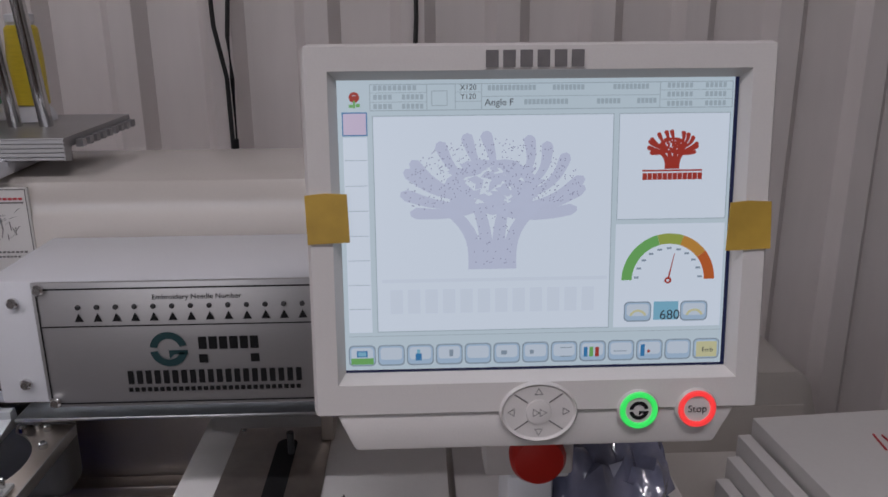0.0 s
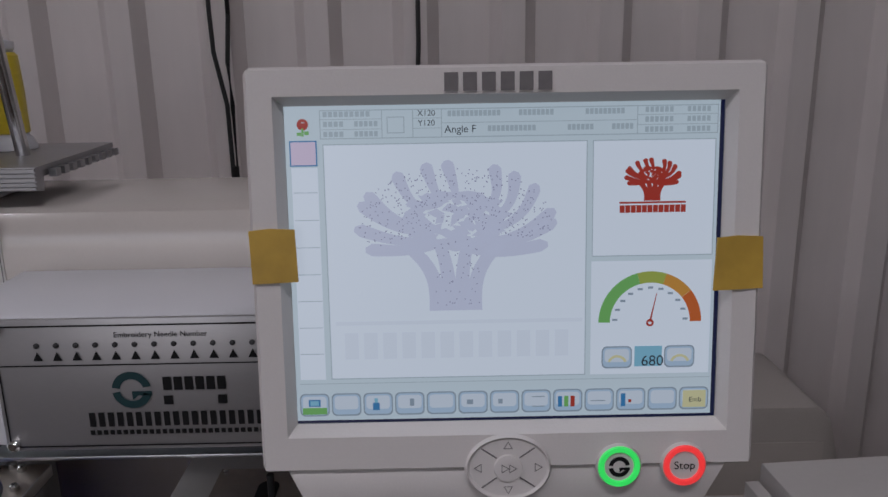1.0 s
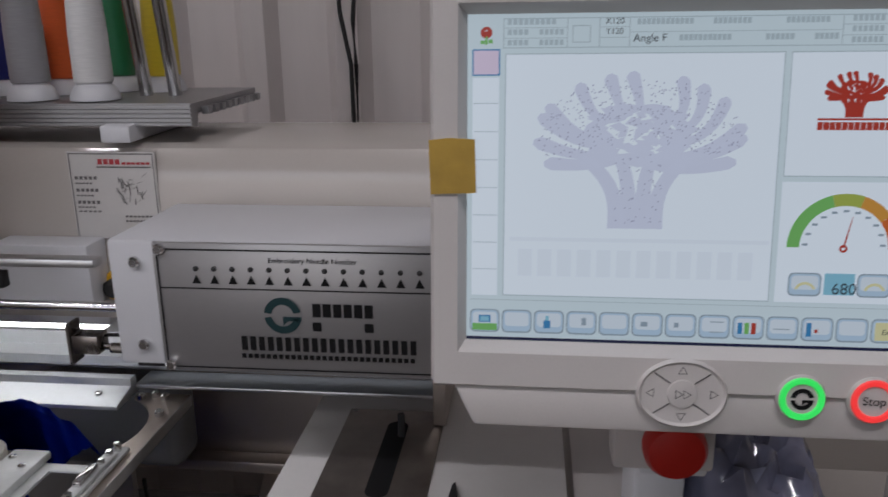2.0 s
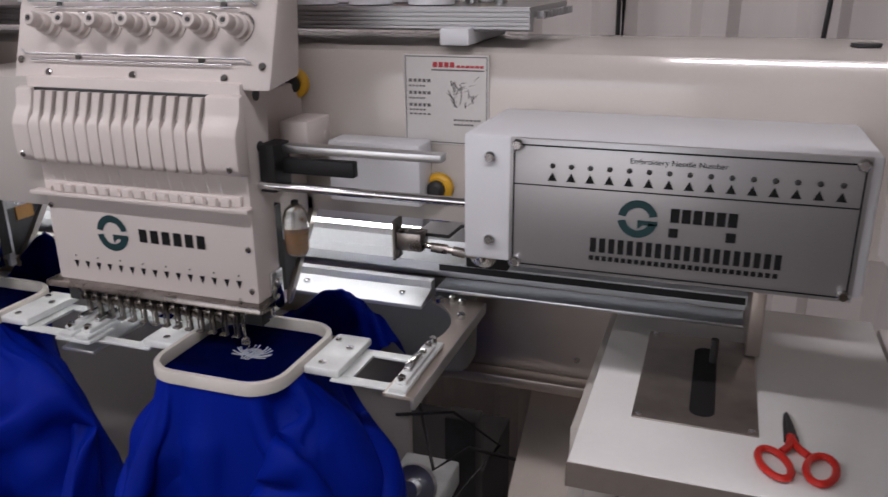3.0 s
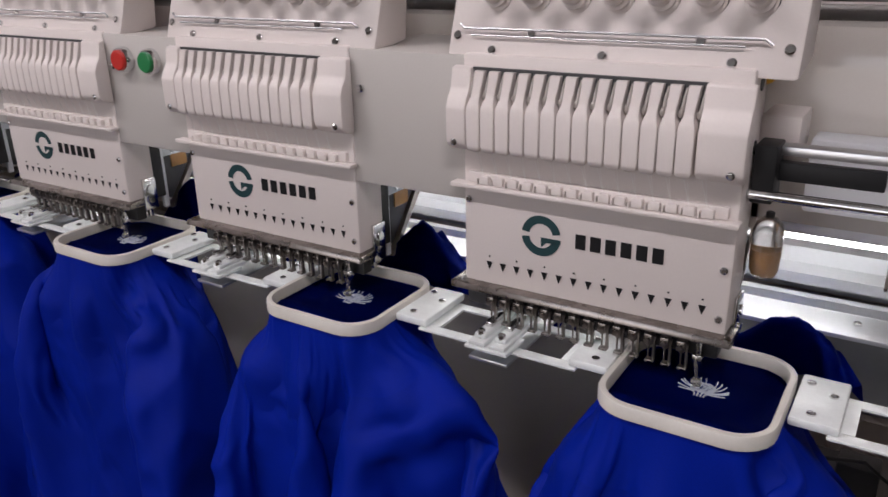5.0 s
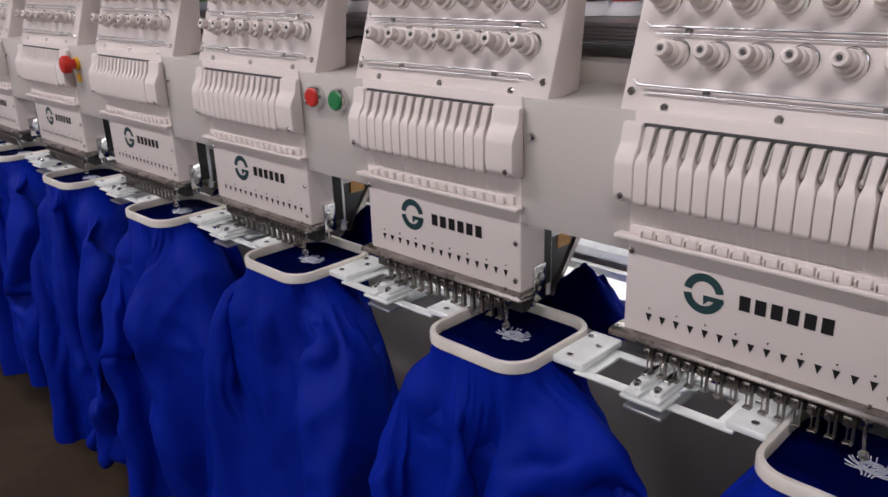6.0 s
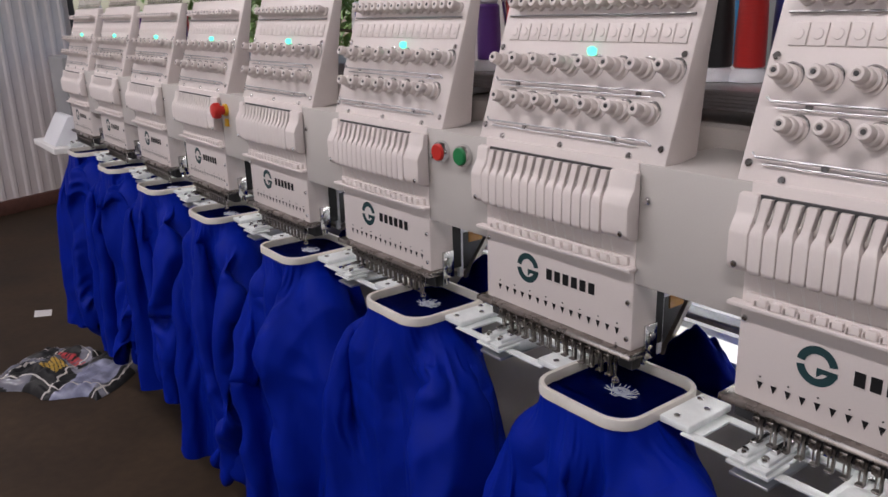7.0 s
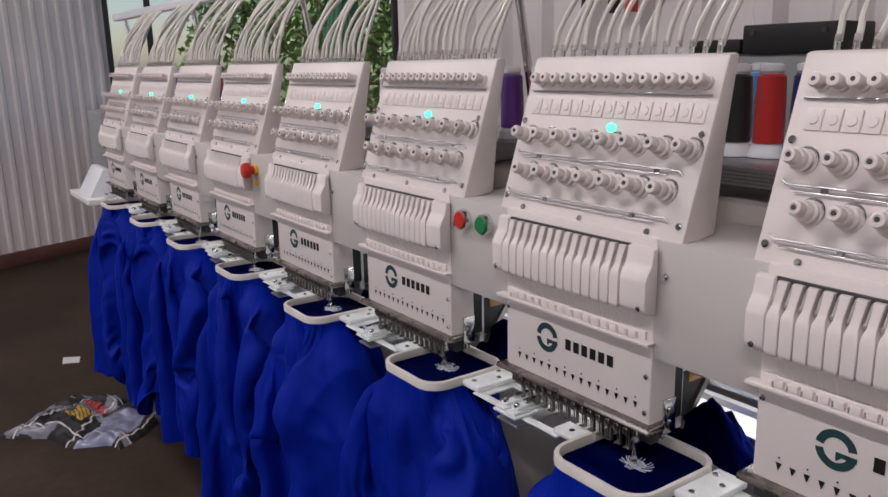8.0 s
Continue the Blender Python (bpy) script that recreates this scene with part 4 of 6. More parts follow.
# what fills each jacket: x, y, radius, depth at which it begins, outward slope of x
STUFFING = [(0.0, 0.035, 0.040, 0.03, 0.0), (-0.062, -0.042, 0.052, 0.024, -0.16), (0.080, -0.026, 0.052, 0.016, 0.42), (-0.004, -0.060, 0.034, 0.016, -0.02)]


def settle(count, nv=33, nu=120, step=0.02, rounds=110):
    """Cloth sleeves of eight jackets hung from their hoops, let fall under their own weight over what is inside them."""
    gen = np.random.RandomState(12)
    ang = np.linspace(-np.pi, np.pi, nu, endpoint=False)
    c, s = np.cos(ang), np.sin(ang)
    rim = 1 / (np.abs(c / 0.0745) ** 4.5 + np.abs(s / 0.076) ** 4.5) ** (1 / 4.5)
    hoop = np.stack([rim * c, rim * s], -1)
    depth = np.arange(nv) * step
    # how much wider the cloth is than the hoop, row by row and round the hoop
    full = np.interp(depth, [0, 0.05, 0.20, 0.70], [1.0, 1.16, 2.45, 3.0])
    seg0 = np.linalg.norm(np.roll(hoop, -1, 0) - hoop, axis=1)
    w = 0.55 + 0.45 * np.exp(-((ang + 0.25) / 0.8) ** 2) + 0.35 * np.exp(-((ang + 2.25) / 0.7) ** 2) + 1.2 * np.exp(-((ang + 0.80) / 0.35) ** 2)
    w = w / np.average(w, weights=seg0)
    ru = seg0[None, :] * (1 + (full[:, None] - 1) * w[None, :])
    p = np.zeros((count, nv, nu, 3))
    out = np.interp(depth, [0, 0.25, 0.7], [0, 0.13, 0.2])[None, :, None]
    phase = gen.uniform(0, 6.28, (count, 5, 1, 1))
    wave = sum(np.sin((3 + i) * ang[None, None, :] + phase[:, i] + gen.uniform(-4, 4, (count, 1, 1)) * depth[None, :, None]) * (0.05, 0.04, 0.03, 0.02, 0.02)[i] for i in range(5))
    grow = np.minimum(1, depth / 0.2)[None, :, None]
    r = rim[None, None, :] + out + wave * grow
    p[..., 0], p[..., 1] = r * c, r * s
    p[..., 2] = -(np.sqrt(np.maximum(0, depth ** 2 - out[0, :, 0] ** 2)))[None, :, None]
    p += gen.normal(0, 0.002, p.shape) * grow[..., None]
    top = p[:, :1].copy()
    top[..., 2] = 0
    old = p.copy()
    # seams that draw the cloth in: where round the hoop, how wide, how hard
    seams = [(-0.78, 0.14, 0.14, 0.070), (-2.0, 0.15, 0.12, 0.035), (-0.1, 0.30, 0.12, 0.012), (-2.7, 0.3, 0.15, 0.010), (0.6, 0.4, 0.16, 0.012)]
    draw = np.zeros((count, nv, nu))
    for a, loose, wide, hard in seams:
        mid = a + gen.uniform(-loose, loose, (count, 1, 1)) + gen.uniform(-0.5, 0.5, (count, 1, 1)) * depth[None, :, None]
        draw += hard * gen.uniform(0.6, 1.3, (count, 1, 1)) * np.exp(-((ang[None, None, :] - mid) / wide) ** 2)
    draw *= np.clip((depth - 0.03) / 0.08, 0, 1)[None, :, None]
    left = np.array([-0.135] + [-0.172] * (count - 1))[:, None, None]
    right = np.array([0.185] + [0.215] * (count - 1))[:, None, None]
    reach = np.array([0.90] + [1.0] * (count - 1))[:, None, None]

    def pull(a, b, rest, stiff):
        d = b - a
        n = np.sqrt((d * d).sum(-1)) + 1e-9
        m = (0.5 * stiff * (n - rest) / n)[..., None] * d
        a += m
        b -= m

    r3 = ru + np.roll(ru, -1, 1) + np.roll(ru, -2, 1) + np.roll(ru, -3, 1)
    r9 = sum(np.roll(ru, -i, 1) for i in range(9))
    diag = np.sqrt(((ru[1:] + ru[:-1]) / 2) ** 2 + step ** 2)
    for it in range(rounds):
        v = (p - old) * 0.93
        old = p.copy()
        p = p + v
        p[..., 2] -= 0.0016
        p[..., :2] *= (1 - draw)[..., None]
        for sub in range(5):
            for k in (0, 1):
                pull(p[:, k:-1:2][:, :(nv - k) // 2], p[:, k + 1::2], step, 0.9)
            for k in (0, 1):
                q = np.roll(p, -k, 2)
                pull(q[:, :, 0::2], q[:, :, 1::2], np.roll(ru, -k, 1)[:, 0::2], 0.9)
                p = np.roll(q, k, 2)
            q = np.roll(p, -1, 2)
            d = q[:, 1:] - p[:, :-1]
            n = np.sqrt((d * d).sum(-1)) + 1e-9
            m = (0.12 * (n - diag) / n)[..., None] * d
            p[:, :-1] += m
            p[:, 1:] -= np.roll(m, 1, 2)
            d = q[:, :-1] - p[:, 1:]
            n = np.sqrt((d * d).sum(-1)) + 1e-9
            m = (0.12 * (n - diag) / n)[..., None] * d
            p[:, 1:] += m
            p[:, :-1] -= np.roll(m, 1, 2)
            q = np.roll(p, -4, 2)
            d = q - p
            n = np.sqrt((d * d).sum(-1)) + 1e-9
            m = (0.20 * np.minimum(0, n - 0.86 * r3) / n)[..., None] * d
            p += m
            p -= np.roll(m, 4, 2)
            q = np.roll(p, -9, 2)
            d = q - p
            n = np.sqrt((d * d).sum(-1)) + 1e-9
            m = (0.10 * np.minimum(0, n - 0.50 * r9) / n)[..., None] * d
            p += m
            p -= np.roll(m, 9, 2)
            pull(p[:, :-2], p[:, 2:], 2 * step, 0.10)
            pull(p[:, :-4], p[:, 4:], 4 * step, 0.05)
        # what is inside holds the cloth out
        for x0, y0, rad, d0, slope in STUFFING:
            dep = -p[..., 2]
            cx = x0 * reach + slope * reach * np.minimum(np.maximum(dep - d0, 0), 0.22)
            n = np.sqrt(p[..., 0] ** 2 + p[..., 1] ** 2) + 1e-9
            ex, ey = p[..., 0] / n, p[..., 1] / n
            rr = rad * np.sqrt(np.clip((dep - d0) / 0.05, 0, 1))
            b = cx * ex + y0 * ey
            room = rr * rr - (cx * cx + y0 * y0 - b * b)
            least = np.where(room > 0, b + np.sqrt(np.maximum(room, 0)), 0)
            push = np.maximum(0, least - n)
            p[..., 0] += ex * push
            p[..., 1] += ey * push
        p[..., 0] = np.clip(p[..., 0], left, right)
        p[..., 1] = np.clip(p[..., 1], -0.16, 0.125)
        # no thread grows longer than it is
        d = p - top
        n = np.sqrt((d * d).sum(-1)) + 1e-9
        far = depth[None, :, None] * 1.02 + 1e-6
        p = top + d * np.minimum(1, far / n)[..., None]
        p[:, 0] = top[:, 0]
    return p


def finer(q, times, ring):
    """Smooth curve through the rows of q along its first axis."""
    n = len(q)
    t = np.arange(n * times if ring else (n - 1) * times + 1) / times
    i = np.minimum(t.astype(int), n - 1 if ring else n - 2)
    f = (t - i)[:, None, None]
    pick = (lambda k: q[(i + k) % n]) if ring else (lambda k: q[np.clip(i + k, 0, n - 1)])
    a, b, e, g = pick(-1), pick(0), pick(1), pick(2)
    return b + 0.5 * f * (e - a + f * (2 * a - 5 * b + 4 * e - g + f * (3 * (b - e) + g - a)))


CLOTH = settle(8)


def build_jacket(k):
    j = thing("jacket", "royal blue cotton work jacket hanging from its embroidery hoop", "jacket", "jackets in the hoops", HOOP_X - 0.4 * k, HOOP_Y, HOOP_Z)
    rows = CLOTH[k][: (31, 33, 30)[k % 3]]
    net = finer(np.swapaxes(finer(rows, 3, False), 0, 1), 3, True)
    nu, nv = net.shape[:2]
    for i in range(nu):
        a = 2 * math.pi * i / nu
        for r in range(2, nv):
            x, y, z = net[i, r]
            fine = 0.5 - 1.8 * abs(noise.noise((17 * x + 3 * k, 17 * y + 9 * z, 13 * z + a)))
            crisp = 0.45 - abs(noise.noise((9 * x - 6 * z + k, 9 * y, 5 * z + 2 * k)))
            net[i, r, :2] *= 1 + (0.026 * fine + 0.085 * crisp) * min(1, r / 16)
    pts = net.reshape(-1, 3) + np.array((0, 0, 0.0052))

    def sleeve(i):
        q = 360 * i / nu - 180
        return 1 if -62 < q < 40 else 2 if -168 < q < -100 else 0

    quads = [(sleeve(i), r, (i * nv + r, i * nv + r + 1, (i + 1) % nu * nv + r + 1, (i + 1) % nu * nv + r)) for i in range(nu) for r in range(nv - 1)]
    for which, name in ((0, "body"), (1, "sleeve"), (2, "sleeve")):
        use = [q for part_no, r, q in quads if (part_no == which and r > 9 if which else part_no == 0 or r <= 9)]
        idx = sorted({i for q in use for i in q})
        back = {i: n for n, i in enumerate(idx)}
        me = bpy.data.meshes.new(name)
        me.from_pydata([tuple(pts[i]) for i in idx], [], [tuple(back[i] for i in q) for q in use])
        me.materials.append(BLUE)
        me.polygons.foreach_set("use_smooth", [True] * len(me.polygons))
        o = new(name, me)
        o.parent = j
    # cloth gathered behind the hoop
    bm = B()
    n, m = 26, 34
    grid = []
    for q in range(n + 1):
        row = []
        for i in range(m + 1):
            f, g = q / n, i / m
            x = -0.05 + (0.16 if k == 0 else 0.26) * g + 0.02 * f
            y = 0.079 + 0.062 * f
            top, mid = (0.045, 0.60) if k == 0 else (0.066, 0.31)
            wide = (0.28 if g < mid else 0.30) if k == 0 else (0.22 if g < mid else 0.17)
            crease = (0.35 if k == 0 else 0.6) * (0.55 - 1.6 * abs(noise.noise((g * 5 + 3.5 * f + k, f * 1.5, 3))) + 0.5 * (0.4 - abs(noise.noise((g * 11 - 6 * f + k, f * 3, 7)))))
            z = 0.002 + top * math.sin(math.pi * f ** 0.8) * math.exp(-((g - mid) / wide) ** 2) * (0.9 + 0.45 * crease) + 0.012 * crease - 0.10 * max(0, f - 0.75) - 0.16 * max(0, g - 0.85) - 0.1 * max(0, 0.15 - g)
            row.append(bm.verts.new((x, y, z)))
        grid.append(row)
    for ra, rb in zip(grid, grid[1:]):
        for i in range(m):
            bm.faces.new((ra[i], ra[i + 1], rb[i + 1], rb[i]))
    bmesh.ops.solidify(bm, geom=bm.faces[:], thickness=0.003)
    part("gathered_back", bm, BLUE, j, "", 180)
    # stretched field with a pocket seam
    bm = B()
    grid = []
    for q in range(25):
        row = []
        for i in range(25):
            x, y = -0.0688 + 0.1376 * i / 24, -0.0703 + 0.1406 * q / 24
            e = max(0, abs(x) + abs(y) - 0.116)
            x -= math.copysign(e * 0.5, x)
            y -= math.copysign(e * 0.5, y)
            seam = 0.0022 * math.exp(-((y + 0.043 + 0.05 * x) / 0.003) ** 2) - 0.004 * math.exp(-((y + 0.060) / 0.006) ** 2)
            row.append(bm.verts.new((x, y, 0.0045 + seam + 0.0012 * noise.noise((x * 30, y * 30, k)))))
        grid.append(row)
    for ra, rb in zip(grid, grid[1:]):
        for i in range(24):
            bm.faces.new((ra[i], ra[i + 1], rb[i + 1], rb[i]))
    bmesh.ops.solidify(bm, geom=bm.faces[:], thickness=0.002)
    part("hooped_cloth", bm, BLUE, j, "", 180)
    # stitched mark, raised a little
    bm = B()
    tree_mark(bm, 0, 0, 0.0250, 0.0, 0.36, 0.45)
    bmesh.ops.transform(bm, matrix=pose(0.004, 0.004, 0.0075, -90) @ Matrix.Diagonal((0.95, 1, 1.3, 1)), verts=bm.verts)
    bmesh.ops.solidify(bm, geom=bm.faces[:], thickness=0.0006)
    part("stitched_tree", bm, STITCH, j, "silver-white stitched tree emblem", 0)
    return j


PANTO = build_panto()
HOOPS = [build_hoop()]
for k in range(1, 8):
    HOOPS.append(copy_thing(HOOPS[0], pose(HOOP_X - 0.4 * k, HOOP_Y, HOOP_Z)))
JACKETS = [build_jacket(k) for k in range(8)]


# ---- needle-number box and what joins it to the first head ----
nbox = thing("needle_number_box", "white steel box with a brushed needle-number panel", "control box")
bm = B()
box(bm, 0.40, 0.735, 0.006, 0.149, 1.033, 1.150, 0.004)
part("box_body", bm, WHITE, nbox)
panel = part("front_panel", box(B(), 0.444, 0.7265, 0.001, 0.0055, 1.031, 1.1495, 0.0012), STEEL, nbox, "brushed steel front panel")
for x0, x1, z0, z1 in ((0.4475, 0.723, 1.1430, 1.1444), (0.4475, 0.723, 1.0345, 1.0358), (0.4475, 0.4488, 1.0358, 1.1430), (0.7217, 0.723, 1.0358, 1.1430), (0.449, 0.7215, 1.1085, 1.1096)):
    part("panel_line", plate(B(), [(x0, z0), (x1, z0), (x1, z1), (x0, z1)], 0.0004), INK, panel, "", 0)
arrow = finish("needle_arrow", plate(B(), [(-0.004, -0.004), (0.004, -0.004), (0, 0.004)]), INK, 0)
for k in range(15):
    share("needle_arrow", arrow, panel, 0.482 + k * 0.01615, 0.0003, 1.1175)
bm = B()
lathe(bm, [(0.0023, 0), (0.0023, 0.0012), (0.001, 0.0018)], pose(0, 0, 0, 90), 12)
dot = finish("needle_light", bm, DARK, 0)
for k in range(15):
    share("needle_light", dot, panel, 0.482 + k * 0.01615, 0.001, 1.1268)
lettering("heading", "Embroidery Needle Number", 0.0066, INK, panel, 0.585, 0.0002, 1.1352)
part("ring_emblem", emblem(B(), 0.556, 1.086, 0.0165, 0.0002), TEAL, panel, "dark teal ring emblem", 0)
bm = B()
bars(bm, 0.5815, 0.636, 1.0855, 1.0975, 6, 0.0002, 0.2)
bars(bm, 0.5815, 0.590, 1.0725, 1.0805, 1, 0.0002, 0.1)
bars(bm, 0.627, 0.6355, 1.0725, 1.0805, 1, 0.0002, 0.1)
bars(bm, 0.516, 0.673, 1.0530, 1.0660, 20, 0.0002, 0.35)
bars(bm, 0.516, 0.671, 1.0455, 1.0497, 28, 0.0002, 0.3)
part("maker_name", bm, INK, panel, "black bars of the maker's name", 0)
bm = B()
lathe(bm, [(0.0052, 0), (0.0052, 0.003), (0.0035, 0.005)], pose(0, 0, 0, 90), 14)
screw = finish("corner_screw", bm, CHROME)
for x, z in ((0.451, 1.1435), (0.451, 1.037), (0.720, 1.1435), (0.720, 1.037)):
    share("corner_screw", screw, panel, x, 0.001, z)
for z in (1.130, 1.053):
    share("side_screw", screw, nbox, 0.425, 0.006, z)

link = thing("shift_linkage", "chrome rod and bars that shift the needle cases", "linkage")
bm = B()
cyl(bm, (0.178, 0.020, 1.082), (0.452, 0.020, 1.082), 0.0045, seg=14)
part("shift_rod", bm, CHROME, link)
bm = B()
prism(bm, [(0.036, 1.113), (0.036, 1.121), (0.052, 1.121), (0.052, 1.113)], "x", 0.178, 0.368, 0.001)
part("guide_bar", bm, ALU, link)
bm = B()
box(bm, 0.181, 0.277, 0.034, 0.045, 1.092, 1.108, 0.0015)
box(bm, 0.180, 0.198, 0.018, 0.050, 1.075, 1.124, 0.0015)
part("slider", bm, BLACK, link)
bm = B()
box(bm, 0.172, 0.205, 0.075, 0.13, 1.104, 1.138, 0.002)
cyl(bm, (0.2055, 0.118, 1.117), (0.2025, 0.118, 1.117), 0.005, seg=12)
part("bearing_block", bm, CREAM, link)
bm = B()
box(bm, 0.21, 0.318, 0.11, 0.148, 1.045, 1.113, 0.003)
part("bracket_box", bm, WHITE, link)
bm = B()
box(bm, 0.362, 0.410, 0.132, 0.148, 0.974, 1.040, 0.002)
part("motor_plate", bm, BLACK, link)
bm = B()
lathe(bm, [(0.016, 0), (0.016, 0.005), (0.007, 0.006), (0.007, 0.012), (0.004, 0.014)], pose(0.384, 0.131, 0.994, 90), 22)
part("crank_wheel", bm, CHROME, link)
bm = B()
cyl(bm, (0.315, 0.112, 1.003), (0.380, 0.122, 0.992), 0.0035, seg=10)
cyl(bm, (0.328, 0.114, 1.000), (0.346, 0.117, 0.998), 0.0055, seg=12)
cyl(bm, (0.352, 0.118, 0.997), (0.366, 0.12, 0.994), 0.0055, seg=12)
box(bm, 0.292, 0.322, 0.10, 0.122, 0.997, 1.018, 0.002)
box(bm, 0.288, 0.291, 0.10, 0.122, 0.985, 1.030)
part("push_rod", bm, WORN, link)
bm = B()
tube(bm, [(0.318, 0.12, 1.012), (0.345, 0.125, 1.010), (0.358, 0.13, 1.022), (0.375, 0.14, 1.02)], 0.002, 8)
part("sensor_lead", bm, CABLE, link)

cup = thing("oil_cup", "clear oil cup with amber oil beside the first head", "oil cup", x=0.192, y=0.062, z=0.995)
bm = B()
lathe(bm, [(0.010, 0), (0.0125, 0.006), (0.0135, 0.020), (0.0135, 0.042), (0.0115, 0.050), (0.007, 0.055), (0.004, 0.056)], Matrix(), 24)
part("cup", bm, CLEAR, cup)
bm = B()
lathe(bm, [(0.0092, 0.002), (0.0116, 0.008), (0.0126, 0.018), (0.0126, 0.026), (0.010, 0.0265)], Matrix(), 24)
part("oil", bm, OIL, cup, "amber oil")
bm = B()
lathe(bm, [(0.004, 0.0565), (0.004, 0.060), (0.003, 0.061)], Matrix(), 14)
part("cap", bm, BLACK, cup)


# ---- table, scissors, cabinet ----
table = thing("side_table", "white laminate table top with a steel slot plate", "table")
bm = B()
box(bm, 0.520, 0.806, -0.080, 0.31, 0.868, 0.8930, 0.0015)
part("tabletop", bm, LAMINATE, table)
bm = B()
box(bm, 0.519, 0.807, -0.0815, -0.0803, 0.868, 0.8915)
part("edge_band", bm, TABLE_EDGE, table)
bm = B()
box(bm, 0.53, 0.56, -0.05, -0.02, 0.0, 0.868, 0.002)
box(bm, 0.76, 0.79, -0.05, -0.02, 0.0, 0.868, 0.002)
part("leg", bm, APRON, table)
slotplate = part("slot_plate", box(B(), 0.563, 0.674, 0.006, 0.20, 0.8930, 0.8950, 0.0008), DULL, table, "worn steel plate")
bm = B()
prism(bm, [(x + 0.6245, y + 0.098) for x, y in rounded(0.0115, 0.074, 0.011)], "z", 0.8951, 0.8956)
part("slot", bm, BLACK, slotplate)
bm = B()
for x, y in ((0.569, 0.012), (0.668, 0.012), (0.569, 0.194), (0.668, 0.194)):
    lathe(bm, [(0.003, 0.895), (0.003, 0.896), (0.002, 0.8965)], pose(x, y, 0), 10)
part("plate_screw", bm, CHROME, slotplate)
bm = B()
cyl(bm, (0.632, 0.140, 0.896), (0.632, 0.140, 0.922), 0.004, seg=10)
part("lever", bm, DARK, slotplate)

scis = thing("scissors", "small scissors with red handles on the white table", "scissors", x=0.700, y=0.004, z=0.8935, rz=3)
for s in (-1, 1):
    bm = B()
    prism(bm, [(s * 0.001, -0.004), (s * 0.006, 0.0), (s * 0.004, 0.030), (s * 0.0015, 0.048), (0.0, 0.048), (-s * 0.002, 0.0)], "z", 0.001 if s < 0 else 0.003, 0.0028 if s < 0 else 0.0048)
    part("blade", bm, DARK, scis)
    bm = B()
    loop = [(s * (0.018 + 0.0115 * math.cos(a) + 0.004 * math.sin(a)), -0.040 + 0.021 * math.sin(a), 0.004) for a in np.linspace(0, 2 * math.pi, 22)[:-1]]
    tube(bm, loop, 0.0032, 8, True)
    tube(bm, [(-s * 0.001, 0.006, 0.004), (s * 0.004, -0.012, 0.004), (s * 0.011, -0.022, 0.004)], 0.0034, 8)
    part("handle", bm, RED, scis)
bm = B()
lathe(bm, [(0.0035, 0.004), (0.0035, 0.006), (0.002, 0.0068)], Matrix(), 12)
part("pivot", bm, CHROME, scis)

cab = thing("control_cabinet", "off-white steel control cabinet beside the table", "cabinet")
bm = B()
box(bm, 0.813, 1.05, 0.022, 0.31, 0.30, 0.886, 0.003)
part("cabinet_body", bm, BEZEL, cab)
bm = B()
box(bm, 0.85, 0.90, -0.085, -0.01, 1.00, 1.10, 0.003)
box(bm, 0.856, 0.900, -0.02, 0.05, 0.887, 1.06, 0.006)
part("monitor_neck", bm, WHITE, cab)
stop2 = mushroom(0.862, -0.126, 1.060, True, 0.0205)
plate2 = part("mounting_plate", box(B(), -0.036, 0.032, 0.002, 0.035, -0.032, 0.045, 0.003), BEZEL, stop2)

# ---- the monitor ----
mon = thing("machine_monitor", "ivory touch-screen control monitor showing a tree embroidery design", "monitor", x=0.853, y=-0.177, z=1.2395, rx=-6.1)
bm = B()
o = [(-0.1430, -0.1185), (0.1430, -0.1185), (0.1430, 0.1128), (-0.1430, 0.1128)]
i1 = [(-0.1275, -0.0975), (0.1275, -0.0975), (0.1275, 0.0970), (-0.1275, 0.0970)]
i2 = [(-0.1232, -0.0922), (0.1232, -0.0922), (0.1232, 0.0922), (-0.1232, 0.0922)]
loops = []
for pts, y in (([(x * 0.985, z * 0.985) for x, z in o], 0.050), (o, 0.040), (o, -0.007), ([(x * 0.985, z * 0.985) for x, z in o], -0.010), (i1, -0.0095), (i2, -0.0005)):
    loops.append([bm.verts.new((x, y, z)) for x, z in pts])
for a, b in zip(loops, loops[1:]):
    for k in range(4):
        bm.faces.new((a[k], a[(k + 1) % 4], b[(k + 1) % 4], b[k]))
bm.faces.new(loops[0][::-1])
bmesh.ops.bevel(bm, geom=[e for e in bm.edges if all(abs(v.co.x) > 0.138 for v in e.verts) and abs(e.verts[0].co.y - e.verts[1].co.y) > 0.004], offset=0.004, segments=3, affect="EDGES")
part("bezel", bm, BEZEL, mon)
bm = B()
prism(bm, [(-0.130, -0.1175), (0.130, -0.1175), (0.116, -0.1430), (-0.118, -0.1430)], "y", -0.0075, 0.045, 0.003)
part("chin", bm, BEZEL, mon)
for k in range(6):
    part("name_bar", bars(B(), -0.035 + k * 0.01020, -0.035 + (k + 1) * 0.01020, 0.0985, 0.1085, 1, -0.0106, 0.26), GREYPRINT, mon, "", 0)
